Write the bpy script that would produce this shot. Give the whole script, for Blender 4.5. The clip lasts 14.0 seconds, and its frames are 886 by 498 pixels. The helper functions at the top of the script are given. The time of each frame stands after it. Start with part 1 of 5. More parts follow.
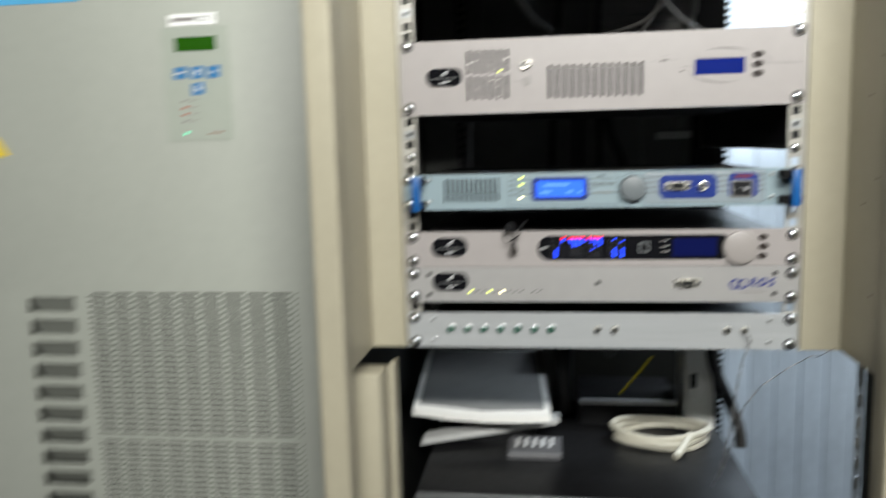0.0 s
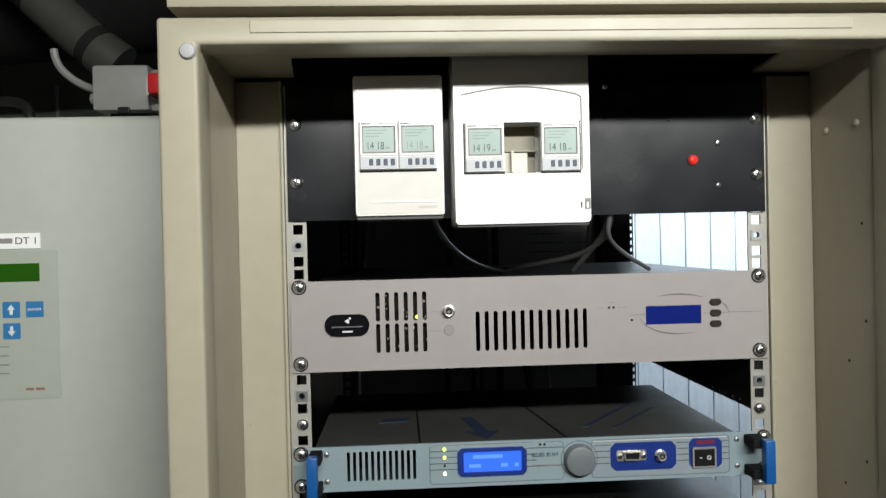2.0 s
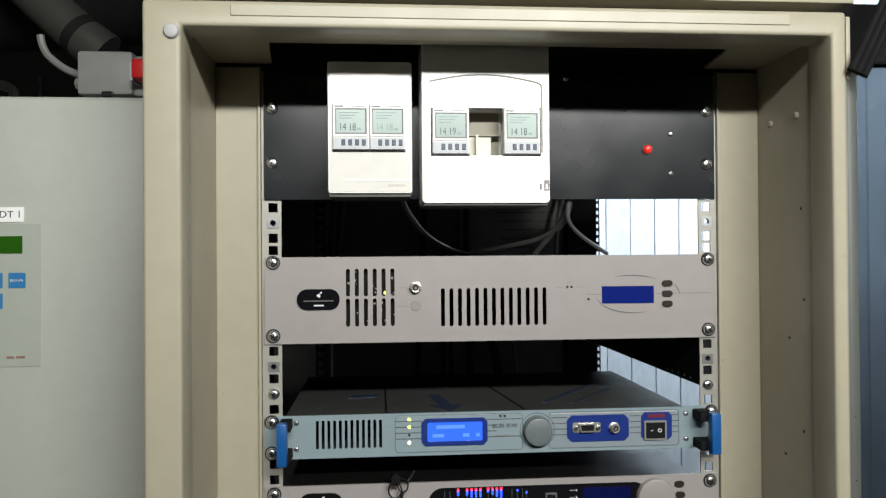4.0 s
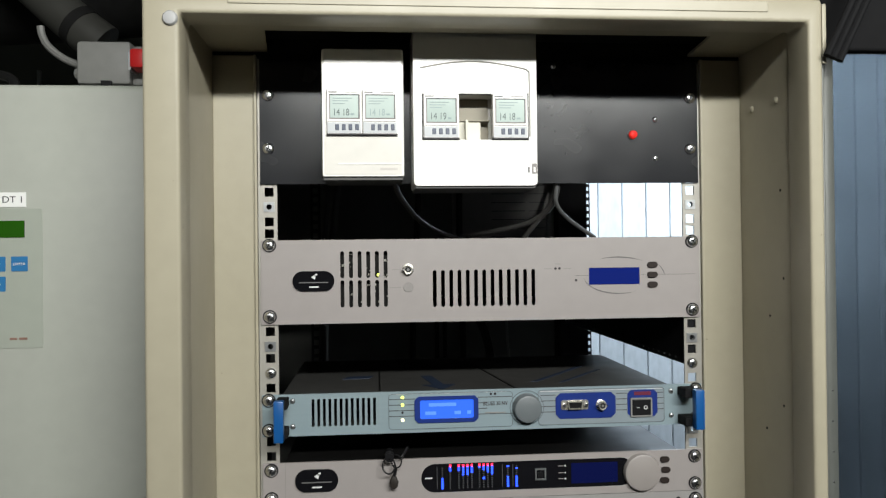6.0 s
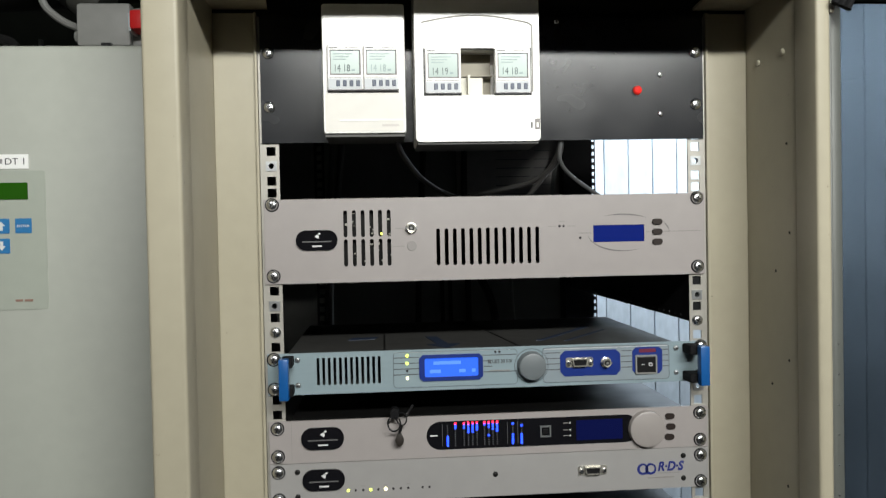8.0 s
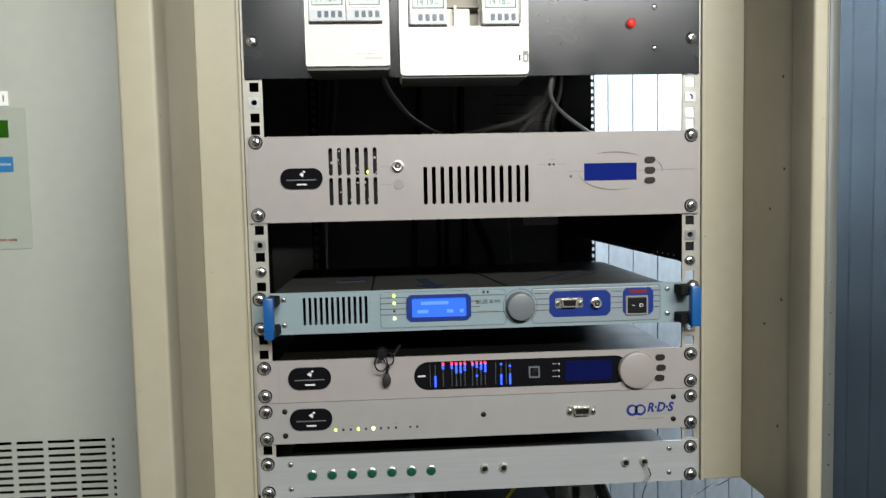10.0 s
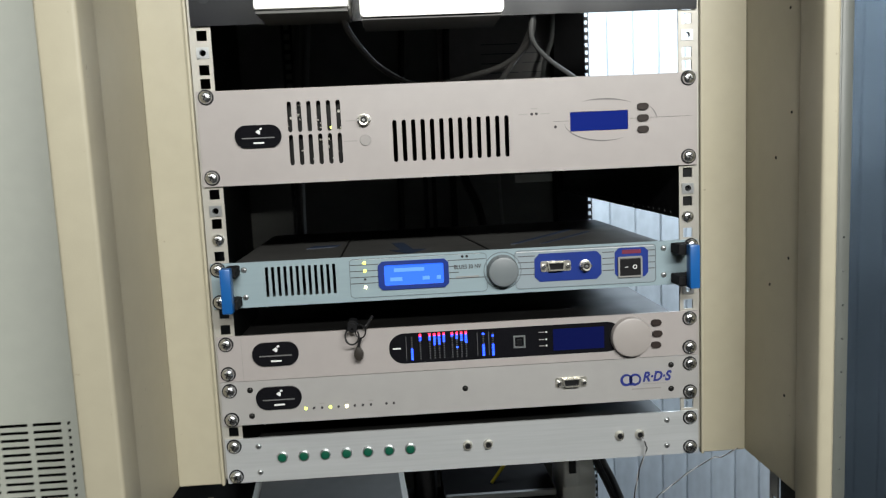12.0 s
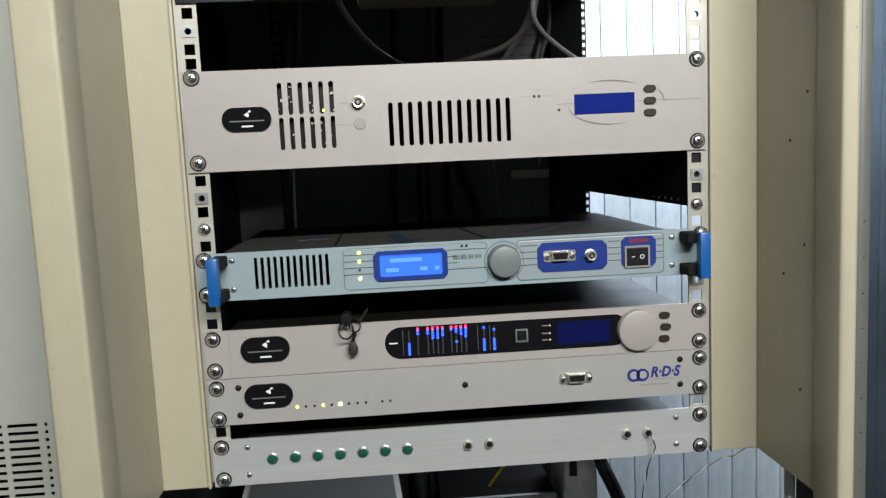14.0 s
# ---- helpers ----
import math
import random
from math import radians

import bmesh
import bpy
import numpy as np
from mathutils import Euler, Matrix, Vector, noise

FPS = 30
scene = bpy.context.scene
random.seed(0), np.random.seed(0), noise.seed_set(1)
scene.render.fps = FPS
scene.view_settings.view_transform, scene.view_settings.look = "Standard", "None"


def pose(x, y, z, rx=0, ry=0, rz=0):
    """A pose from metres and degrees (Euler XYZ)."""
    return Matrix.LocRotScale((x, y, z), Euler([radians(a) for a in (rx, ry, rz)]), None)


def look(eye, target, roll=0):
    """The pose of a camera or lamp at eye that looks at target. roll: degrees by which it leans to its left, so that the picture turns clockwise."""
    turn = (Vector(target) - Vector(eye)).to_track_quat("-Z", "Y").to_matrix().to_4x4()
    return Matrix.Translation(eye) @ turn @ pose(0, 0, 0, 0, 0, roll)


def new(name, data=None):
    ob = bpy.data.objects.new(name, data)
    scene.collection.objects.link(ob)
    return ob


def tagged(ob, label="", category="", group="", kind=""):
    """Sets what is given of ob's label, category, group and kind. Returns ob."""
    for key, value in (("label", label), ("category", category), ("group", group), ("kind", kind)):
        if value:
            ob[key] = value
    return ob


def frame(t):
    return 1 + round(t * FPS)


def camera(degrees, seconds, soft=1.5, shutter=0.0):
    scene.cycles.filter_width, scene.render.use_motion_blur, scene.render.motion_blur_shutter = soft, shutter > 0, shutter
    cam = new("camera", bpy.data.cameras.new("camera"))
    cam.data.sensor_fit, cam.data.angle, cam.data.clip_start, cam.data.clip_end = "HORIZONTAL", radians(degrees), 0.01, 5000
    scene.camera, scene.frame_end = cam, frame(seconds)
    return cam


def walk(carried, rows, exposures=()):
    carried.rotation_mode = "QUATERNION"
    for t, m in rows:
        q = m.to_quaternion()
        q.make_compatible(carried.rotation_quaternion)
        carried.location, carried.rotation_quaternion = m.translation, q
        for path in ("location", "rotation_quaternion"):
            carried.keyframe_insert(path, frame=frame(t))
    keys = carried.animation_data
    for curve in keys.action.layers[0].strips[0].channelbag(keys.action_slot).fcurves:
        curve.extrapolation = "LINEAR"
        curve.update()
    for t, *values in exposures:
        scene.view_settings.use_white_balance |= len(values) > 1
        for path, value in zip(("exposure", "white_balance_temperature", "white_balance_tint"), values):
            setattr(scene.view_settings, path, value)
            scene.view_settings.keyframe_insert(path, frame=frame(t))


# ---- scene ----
cam = camera(59.6, 14.0, soft=1.25, shutter=0.9)
PATH = [
    (0, (-0.0569, -0.9768, 1.4776), (-0.3321, 0.9864, 1.2125), -1.53),
    (0.5, (-0.1198, -0.8828, 1.5195), (-0.0427, 1.1061, 1.3232), -2.74),
    (1, (-0.1534, -0.8130, 1.5723), (0.0324, 1.1729, 1.4252), -1.90),
    (1.5, (-0.1313, -0.7770, 1.6106), (-0.0270, 1.2193, 1.5460), -1.66),
    (2, (-0.1320, -0.7735, 1.6413), (-0.0209, 1.2234, 1.6243), -1.34),
    (2.5, (-0.1264, -0.7837, 1.6428), (-0.0020, 1.2124, 1.6424), -0.93),
    (3, (-0.1245, -0.7950, 1.6317), (0.0191, 1.1998, 1.6394), -0.60),
    (5.5, (-0.1192, -0.8392, 1.5889), (0.0549, 1.1530, 1.6127), -0.54),
    (6, (-0.1202, -0.8406, 1.5877), (0.0550, 1.1517, 1.6035), -0.66),
    (6.5, (-0.1189, -0.8403, 1.5829), (0.0521, 1.1524, 1.5934), -0.86),
    (7, (-0.1188, -0.8404, 1.5800), (0.0493, 1.1525, 1.5733), -0.94),
    (7.5, (-0.1170, -0.8393, 1.5734), (0.0445, 1.1540, 1.5514), -1.08),
    (8, (-0.1161, -0.8381, 1.5665), (0.0393, 1.1555, 1.5253), -1.16),
    (10.5, (-0.0691, -0.8184, 1.5394), (0.0356, 1.1713, 1.3661), -1.34),
    (11, (-0.0283, -0.8048, 1.5357), (0.0016, 1.1848, 1.3341), -1.73),
    (11.5, (-0.0155, -0.7830, 1.5393), (-0.0066, 1.2024, 1.2981), -2.29),
    (12, (-0.0552, -0.7581, 1.5393), (0.0513, 1.2234, 1.2896), -2.58),
    (12.5, (-0.0812, -0.7366, 1.5353), (0.0973, 1.2380, 1.2724), -2.92),
    (13, (-0.0727, -0.7296, 1.5274), (0.0917, 1.2460, 1.2625), -3.20),
    (13.5, (-0.0636, -0.7267, 1.5203), (0.0791, 1.2523, 1.2697), -3.15),
    (14, (-0.0627, -0.7236, 1.5176), (0.0721, 1.2585, 1.2873), -2.66),
]
walk(cam, [(t, look(eye, target, roll)) for t, eye, target, roll in PATH],
     exposures=[(0.0, 0.3), (0.5, 0.12), (1.0, 0.0), (1.5, -0.1), (3.0, -0.15), (8.0, -0.15), (10.5, 0.05), (13.0, 0.2), (14.0, 0.2)])

# ---------- light ----------
world = bpy.data.worlds.new("world")
scene.world = world
world.use_nodes = True
world.node_tree.nodes["Background"].inputs[0].default_value = (0.5, 0.6, 0.8, 1)
world.node_tree.nodes["Background"].inputs[1].default_value = 0.005


def tube_lamp(name, at, aim, w, h, watts, colour):
    data = bpy.data.lights.new(name, "AREA")
    data.shape, data.size, data.size_y, data.energy, data.color = "RECTANGLE", w, h, watts, colour
    ob = new(name, data)
    ob.matrix_world = look(at, aim)
    return ob


tube_lamp("room_tube_light", (0.24, -1.50, 2.235), (0.0, 0.0, 1.52), 1.15, 0.05, 46.5, (0.97, 0.98, 0.94))
# Unseen lamp added to brighten the clad wall; its true source is unknown.
tube_lamp("rear_tube_light", (0.95, 0.80, 2.33), (0.95, 1.40, 0.9), 1.2, 0.10, 42, (0.80, 0.91, 1.0))

# ---------- materials ----------


def mat(name, colour, rough=0.5, metal=0.0, vary=0.06, scale=60.0, bump=0.0, bump_scale=400.0, stain=0.0, specks=0.0, stretch=(1, 1, 1), emit=0.0, coat=0.0):
    m = bpy.data.materials.new(name)
    m.use_nodes = True
    nt = m.node_tree
    b = nt.nodes["Principled BSDF"]
    b.inputs["Roughness"].default_value = rough
    b.inputs["Metallic"].default_value = metal
    b.inputs["Coat Weight"].default_value = coat
    co = nt.nodes.new("ShaderNodeTexCoord")
    mp = nt.nodes.new("ShaderNodeMapping")
    mp.inputs["Scale"].default_value = stretch
    nt.links.new(co.outputs["Object"], mp.inputs["Vector"])
    base = None
    for sc, amount in ((scale, vary), (scale * 0.06, max(vary, stain))):
        n = nt.nodes.new("ShaderNodeTexNoise")
        n.inputs["Scale"].default_value = sc
        n.inputs["Detail"].default_value = 5
        nt.links.new(mp.outputs[0], n.inputs["Vector"])
        ramp = nt.nodes.new("ShaderNodeMapRange")
        ramp.inputs["From Min"].default_value, ramp.inputs["From Max"].default_value = 0.3, 0.7
        ramp.inputs["To Min"].default_value, ramp.inputs["To Max"].default_value = 1 - amount, 1 + amount * 0.6
        nt.links.new(n.outputs["Fac"], ramp.inputs["Value"])
        mul = nt.nodes.new("ShaderNodeVectorMath")
        mul.operation = "SCALE"
        if base is None:
            mul.inputs[0].default_value = colour
        else:
            nt.links.new(base.outputs[0], mul.inputs[0])
        nt.links.new(ramp.outputs[0], mul.inputs["Scale"])
        base = mul
    if specks:
        sn = nt.nodes.new("ShaderNodeTexNoise")
        sn.inputs["Scale"].default_value = 150
        sn.inputs["Detail"].default_value = 2
        nt.links.new(mp.outputs[0], sn.inputs["Vector"])
        sr = nt.nodes.new("ShaderNodeMapRange")
        sr.inputs["From Min"].default_value, sr.inputs["From Max"].default_value = 0.75, 0.78
        sr.inputs["To Min"].default_value, sr.inputs["To Max"].default_value = 1, 1 - specks
        nt.links.new(sn.outputs["Fac"], sr.inputs["Value"])
        mul = nt.nodes.new("ShaderNodeVectorMath")
        mul.operation = "SCALE"
        nt.links.new(base.outputs[0], mul.inputs[0])
        nt.links.new(sr.outputs[0], mul.inputs["Scale"])
        base = mul
    nt.links.new(base.outputs[0], b.inputs["Base Color"])
    rn = nt.nodes.new("ShaderNodeTexNoise")
    rn.inputs["Scale"].default_value = scale * 0.3
    nt.links.new(mp.outputs[0], rn.inputs["Vector"])
    rr = nt.nodes.new("ShaderNodeMapRange")
    rr.inputs["To Min"].default_value, rr.inputs["To Max"].default_value = max(rough - 0.08, 0.02), min(rough + 0.08, 1)
    nt.links.new(rn.outputs["Fac"], rr.inputs["Value"])
    nt.links.new(rr.outputs[0], b.inputs["Roughness"])
    if bump:
        bn = nt.nodes.new("ShaderNodeTexNoise")
        bn.inputs["Scale"].default_value = bump_scale
        nt.links.new(mp.outputs[0], bn.inputs["Vector"])
        bp = nt.nodes.new("ShaderNodeBump")
        bp.inputs["Strength"].default_value = bump
        bp.inputs["Distance"].default_value = 0.001
        nt.links.new(bn.outputs["Fac"], bp.inputs["Height"])
        nt.links.new(bp.outputs[0], b.inputs["Normal"])
    if emit:
        b.inputs["Emission Color"].default_value = (*colour, 1)
        b.inputs["Emission Strength"].default_value = emit
    return m


def glow(name, colour, strength, base=(0.02, 0.02, 0.02)):
    m = bpy.data.materials.new(name)
    m.use_nodes = True
    b = m.node_tree.nodes["Principled BSDF"]
    b.inputs["Base Color"].default_value = (*base, 1)
    b.inputs["Roughness"].default_value = 0.12
    b.inputs["Emission Color"].default_value = (*colour, 1)
    b.inputs["Emission Strength"].default_value = strength
    return m


BEIGE = mat("beige_powder_coat", (0.3485, 0.3182, 0.2378), 0.42, vary=0.03, bump=0.08, bump_scale=900, stain=0.07, specks=0.35)
AC_PAINT = mat("grey_white_paint", (0.365, 0.378, 0.336), 0.45, vary=0.03, bump=0.06, bump_scale=900, stain=0.05)
AC_PANEL = mat("keypad_foil", (0.350, 0.375, 0.325), 0.4, vary=0.03)
PINK_GREY = mat("warm_grey_panel_paint", (0.2952, 0.2706, 0.2624), 0.42, vary=0.03, bump=0.05, bump_scale=1500, stain=0.04)
BLUE_GREY = mat("light_blue_grey_anodised", (0.246, 0.3157, 0.3444), 0.36, metal=0.15, vary=0.03, stretch=(0.1, 1, 1), scale=300)
BLUE_FOIL = mat("light_grey_foil", (0.2132, 0.2542, 0.2788), 0.4, vary=0.03)
SILVER = mat("brushed_aluminium", (0.4592, 0.4715, 0.4797), 0.42, metal=0.4, vary=0.06, scale=500, stretch=(0.03, 1, 1), stain=0.05)
WARM_SILVER = mat("warm_silver_paint", (0.318, 0.309, 0.302), 0.42, metal=0.15, vary=0.03, stain=0.04)
BLACK_PANEL = mat("black_brushed_panel", (0.009, 0.0098, 0.0123), 0.25, vary=0.05, scale=60, stain=0.1)
RAIL = mat("zinc_plated_rail", (0.3772, 0.3608, 0.3239), 0.4, metal=0.3, vary=0.06, scale=120, stain=0.1)
CHROME = mat("bright_screw_steel", (0.78, 0.79, 0.81), 0.24, metal=1.0, vary=0.08, scale=400)
DARK_STEEL = mat("dark_steel_chassis", (0.024, 0.0235, 0.023), 0.36, metal=0.7, vary=0.12, scale=90, stain=0.25)
GREY_STEEL = mat("grey_steel_lid", (0.0943, 0.0927, 0.0886), 0.38, metal=0.5, vary=0.08, scale=90, stain=0.2)
LID_MARK = mat("dark_blue_lid_marking", (0.0148, 0.0246, 0.0492), 0.5)
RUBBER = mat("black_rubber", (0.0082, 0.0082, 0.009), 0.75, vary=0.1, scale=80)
BLACK = mat("black_plastic", (0.0098, 0.0098, 0.0107), 0.35, vary=0.2, scale=200)
GLOSS_BLACK = mat("glossy_black_lens", (0.0066, 0.0066, 0.0082), 0.10, vary=0.1)
# Near-black interior steel: the shade inside the cabinet is put into its colour.
INNER_SHADE = mat("shaded_interior_steel", (0.0148, 0.0156, 0.0148), 0.6, vary=0.2, scale=20, stain=0.3)
REAR_PANEL = mat("grey_green_rear_panel", (0.125, 0.125, 0.115), 0.55, vary=0.1, scale=20, stain=0.2)
WHITE = mat("white_plastic", (0.84, 0.83, 0.80), 0.35, vary=0.02, bump=0.03, bump_scale=1200, stain=0.03)
# Bay plastic browned and darkened so the colour carries the recess's shade.
BAY_SHADE = mat("shaded_bay_plastic", (0.246, 0.2214, 0.164), 0.5, vary=0.06, stain=0.1)
# Dark grey that stands in for shade under the timer housings.
BASE_SHADE = mat("dark_grey_plastic", (0.0492, 0.0492, 0.0459), 0.5, vary=0.08)
CREAM = mat("cream_plastic", (0.5904, 0.5658, 0.4756), 0.4, vary=0.04, stain=0.05)
WHITE_PAPER = mat("white_label", (0.82, 0.82, 0.80), 0.6, vary=0.02)
BLUE_PLASTIC = mat("blue_plastic", (0.0082, 0.082, 0.2706), 0.32, vary=0.05)
BLUE_PRINT = mat("deep_blue_print", (0.0082, 0.0262, 0.1722), 0.35, vary=0.05)
KEY_BLUE = mat("keypad_blue", (0.0287, 0.164, 0.369), 0.4, vary=0.04)
GREY_KNOB = mat("grey_rubber_knob", (0.123, 0.1394, 0.1476), 0.45, vary=0.05, bump=0.05)
KNOB_BEIGE = mat("warm_grey_knob", (0.2788, 0.2542, 0.2419), 0.4, vary=0.03)
DARK_PRINT = mat("dark_print", (0.0492, 0.0492, 0.0533), 0.6)
ARC_PRINT = mat("thin_dark_grey_print", (0.123, 0.1148, 0.1148), 0.6)
MID_PRINT = mat("grey_print", (0.246, 0.2296, 0.2214), 0.6)
RED_PRINT = mat("red_print", (0.369, 0.082, 0.0492), 0.6)
WHITE_PRINT = mat("white_print", (0.615, 0.615, 0.615), 0.5)
LOGO_BLUE = mat("royal_blue_print", (0.0115, 0.0213, 0.164), 0.45)
BROWN_KEY = mat("brown_rubber_key", (0.0246, 0.018, 0.0156), 0.5)
GREEN_CAP = mat("green_lens_cap", (0.004, 0.070, 0.040), 0.35)
RED_SWITCH = mat("red_plastic", (0.533, 0.0164, 0.0164), 0.35)
PIPE = mat("grey_pipe_insulation", (0.040, 0.040, 0.036), 0.5, vary=0.1, scale=30)
PIPE_DARK = mat("black_pipe_insulation", (0.0098, 0.0098, 0.0098), 0.8, vary=0.2)
DOOR_EDGE = mat("grey_green_profile", (0.085, 0.09, 0.082), 0.45, vary=0.06)
GREY_BOX = mat("grey_plastic_housing", (0.21, 0.21, 0.20), 0.5, vary=0.06)
CABLE_GREY = mat("grey_cable", (0.164, 0.164, 0.1558), 0.5)
CABLE_BLACK = mat("black_cable", (0.0098, 0.0098, 0.0098), 0.4)
CABLE_DARK = mat("dark_grey_cable", (0.045, 0.043, 0.041), 0.40)
CABLE_GREY_DARK = mat("mid_grey_cable", (0.082, 0.082, 0.082), 0.45)
CABLE_PALE = mat("pale_wire", (0.369, 0.369, 0.3772), 0.5)
CABLE_BEIGE = mat("beige_cable", (0.492, 0.4674, 0.3854), 0.5)
CABLE_YELLOW = mat("yellow_cable", (0.5084, 0.3936, 0.0164), 0.5)
CLADDING = mat("pale_whitewashed_boards", (0.56, 0.61, 0.66), 0.6, vary=0.10, scale=70, stain=0.42, stretch=(1, 1, 0.35))


def vary_by_object(m, amount):
    """A slightly different tint for each board that shares the material."""
    nt = m.node_tree
    b = nt.nodes["Principled BSDF"]
    link = b.inputs["Base Color"].links[0]
    src = link.from_socket
    info = nt.nodes.new("ShaderNodeObjectInfo")
    r = nt.nodes.new("ShaderNodeMapRange")
    r.inputs["To Min"].default_value, r.inputs["To Max"].default_value = 1 - amount, 1 + amount
    nt.links.new(info.outputs["Random"], r.inputs["Value"])
    mul = nt.nodes.new("ShaderNodeVectorMath")
    mul.operation = "SCALE"
    nt.links.new(src, mul.inputs[0])
    nt.links.new(r.outputs[0], mul.inputs["Scale"])
    nt.links.new(mul.outputs[0], b.inputs["Base Color"])


vary_by_object(CLADDING, 0.12)
# Unseen room surfaces are near-black to limit bounced light.
UNSEEN_WALL = mat("dark_unseen_wall", (0.06, 0.06, 0.058), 0.7, vary=0.04, scale=8, stain=0.06)
# Grey-green wall colour, darkened to hold the shade above the cooling unit.
SHADED_WALL = mat("shaded_service_wall", (0.075, 0.082, 0.072), 0.8, vary=0.2, scale=8, stain=0.3)
UNSEEN_FLOOR = mat("dark_unseen_floor", (0.05, 0.05, 0.05), 0.5, vary=0.1, scale=20, stain=0.15)
UNSEEN_CEILING = mat("dark_unseen_ceiling", (0.08, 0.08, 0.08), 0.8, vary=0.03, scale=10)
GALV = mat("galvanised_steel", (0.451, 0.4674, 0.4756), 0.35, metal=0.9, vary=0.12, scale=60, stain=0.2)
NICKEL = mat("bright_nickel", (0.58, 0.56, 0.50), 0.28, metal=0.75, vary=0.06, scale=400)
DIM_RED = mat("dim_red_print", (0.1312, 0.0164, 0.041), 0.4)
FADED_RED = mat("faded_red_print", (0.246, 0.1394, 0.1066), 0.6)
PLUG_GREY = mat("pale_grey_plug", (0.3772, 0.3772, 0.3772), 0.5)
FOIL_EDGE = mat("foil_edge_line", (0.1066, 0.1312, 0.1476), 0.4)
DIM_PRINT = mat("dim_print", (0.0984, 0.0984, 0.0984), 0.5)
KEY_FIELD = mat("pale_grey_key_field", (0.47, 0.49, 0.51), 0.45)
NAVY_KEY = mat("dark_blue_key", (0.03, 0.045, 0.085), 0.4)
# Grey for the white cover's arch: its relief shading is in the colour.
RIDGE_SHADE = mat("ridge_shade_grey", (0.2952, 0.287, 0.2624), 0.45)
LCD_BLUE = glow("blue_display_dim", (0.008, 0.022, 0.26), 0.5, (0.004, 0.008, 0.05))
LCD_BLUE_LIT = glow("blue_display_lit", (0.03, 0.15, 1.0), 1.05, (0.02, 0.05, 0.3))
LCD_TEXT = glow("display_text_glow", (0.12, 0.34, 1.0), 1.15)
LCD_NAVY = glow("navy_display", (0.003, 0.007, 0.085), 0.45, (0.003, 0.004, 0.02))
LCD_GREEN = mat("green_display", (0.0164, 0.082, 0.0041), 0.25)
LCD_GREY = mat("grey_green_lcd", (0.36, 0.445, 0.415), 0.22, vary=0.04)
LCD_FAINT = mat("faint_lcd_segments", (0.20, 0.27, 0.265), 0.4)
LCD_DIGIT = mat("lcd_digit", (0.0328, 0.0574, 0.0574), 0.4)
LED_BLUE = glow("blue_led_light", (0.015, 0.06, 1.0), 5.0)
LED_RED = glow("red_led_light", (1.0, 0.02, 0.05), 5.0)
LED_YELLOW = glow("yellow_green_led_light", (0.75, 0.9, 0.12), 3.5)
LED_WHITE = glow("warm_led_light", (1.0, 0.9, 0.5), 4.0)
LAMP_RED = glow("red_indicator_light", (0.9, 0.04, 0.02), 0.42, (0.5, 0.02, 0.02))
LED_OFF = mat("led_off", (0.041, 0.0369, 0.041), 0.25)

for dull, level in ((BROWN_KEY, 0.2), (BLACK_PANEL, 0.34), (DARK_STEEL, 0.2), (RUBBER, 0.12), (INNER_SHADE, 0.2), (BLACK, 0.25), (PIPE, 0.2), (PIPE_DARK, 0.1), (SHADED_WALL, 0.2), (CABLE_BLACK, 0.3)):
    dull.node_tree.nodes["Principled BSDF"].inputs["Specular IOR Level"].default_value = level


def glass_mat(name, colour):
    m = bpy.data.materials.new(name)
    m.use_nodes = True
    b = m.node_tree.nodes["Principled BSDF"]
    b.inputs["Base Color"].default_value = (*colour, 1)
    b.inputs["Roughness"].default_value = 0.03
    b.inputs["IOR"].default_value = 1.45
    b.inputs["Transmission Weight"].default_value = 1.0
    return m


TINTED = glass_mat("smoked_glass", (0.108, 0.125, 0.140))

# ---------- mesh helpers ----------


def thing(name, at, label, category, group="", kind=""):
    ob = new(name)
    ob.location = at
    ob.empty_display_size = 0.02
    return tagged(ob, label, category, group, kind)


def hang(ob, parent):
    """ob's mesh is in world places; keep it there under its parent."""
    ob.parent = parent
    ob.matrix_parent_inverse = Matrix.Translation(-parent.location)
    return ob


def finish(name, bm, material, smooth=False):
    me = bpy.data.meshes.new(name)
    bmesh.ops.recalc_face_normals(bm, faces=bm.faces[:])
    if smooth:
        for f in bm.faces:
            f.smooth = True
        for e in bm.edges:
            if len(e.link_faces) == 2 and e.calc_face_angle(0) > 0.6:
                e.smooth = False
    bm.to_mesh(me)
    bm.free()
    me.materials.append(material)
    return me


def part(name, bm, material, parent, label="", smooth=False):
    ob = new(name, finish(name, bm, material, smooth))
    hang(ob, parent)
    return tagged(ob, label)


def solo(name, bm, material, label="", category="", group="", kind="", smooth=False):
    return tagged(new(name, finish(name, bm, material, smooth)), label, category, group, kind)


def share(name, mesh, at, parent, label=""):
    ob = new(name, mesh)
    ob.location = at
    hang(ob, parent)
    return tagged(ob, label)


def box(bm, x0, x1, y0, y1, z0, z1, bev=0.0, seg=2):
    r = bmesh.ops.create_cube(bm, size=1.0)
    vs = r["verts"]
    for v in vs:
        v.co = Vector(((x0 + x1) / 2 + v.co.x * (x1 - x0), (y0 + y1) / 2 + v.co.y * (y1 - y0), (z0 + z1) / 2 + v.co.z * (z1 - z0)))
    if bev:
        es = list({e for v in vs for e in v.link_edges})
        bmesh.ops.bevel(bm, geom=es, offset=bev, segments=seg, profile=0.5, affect="EDGES")
    return bm


def B(*a, **k):
    return box(bmesh.new(), *a, **k)


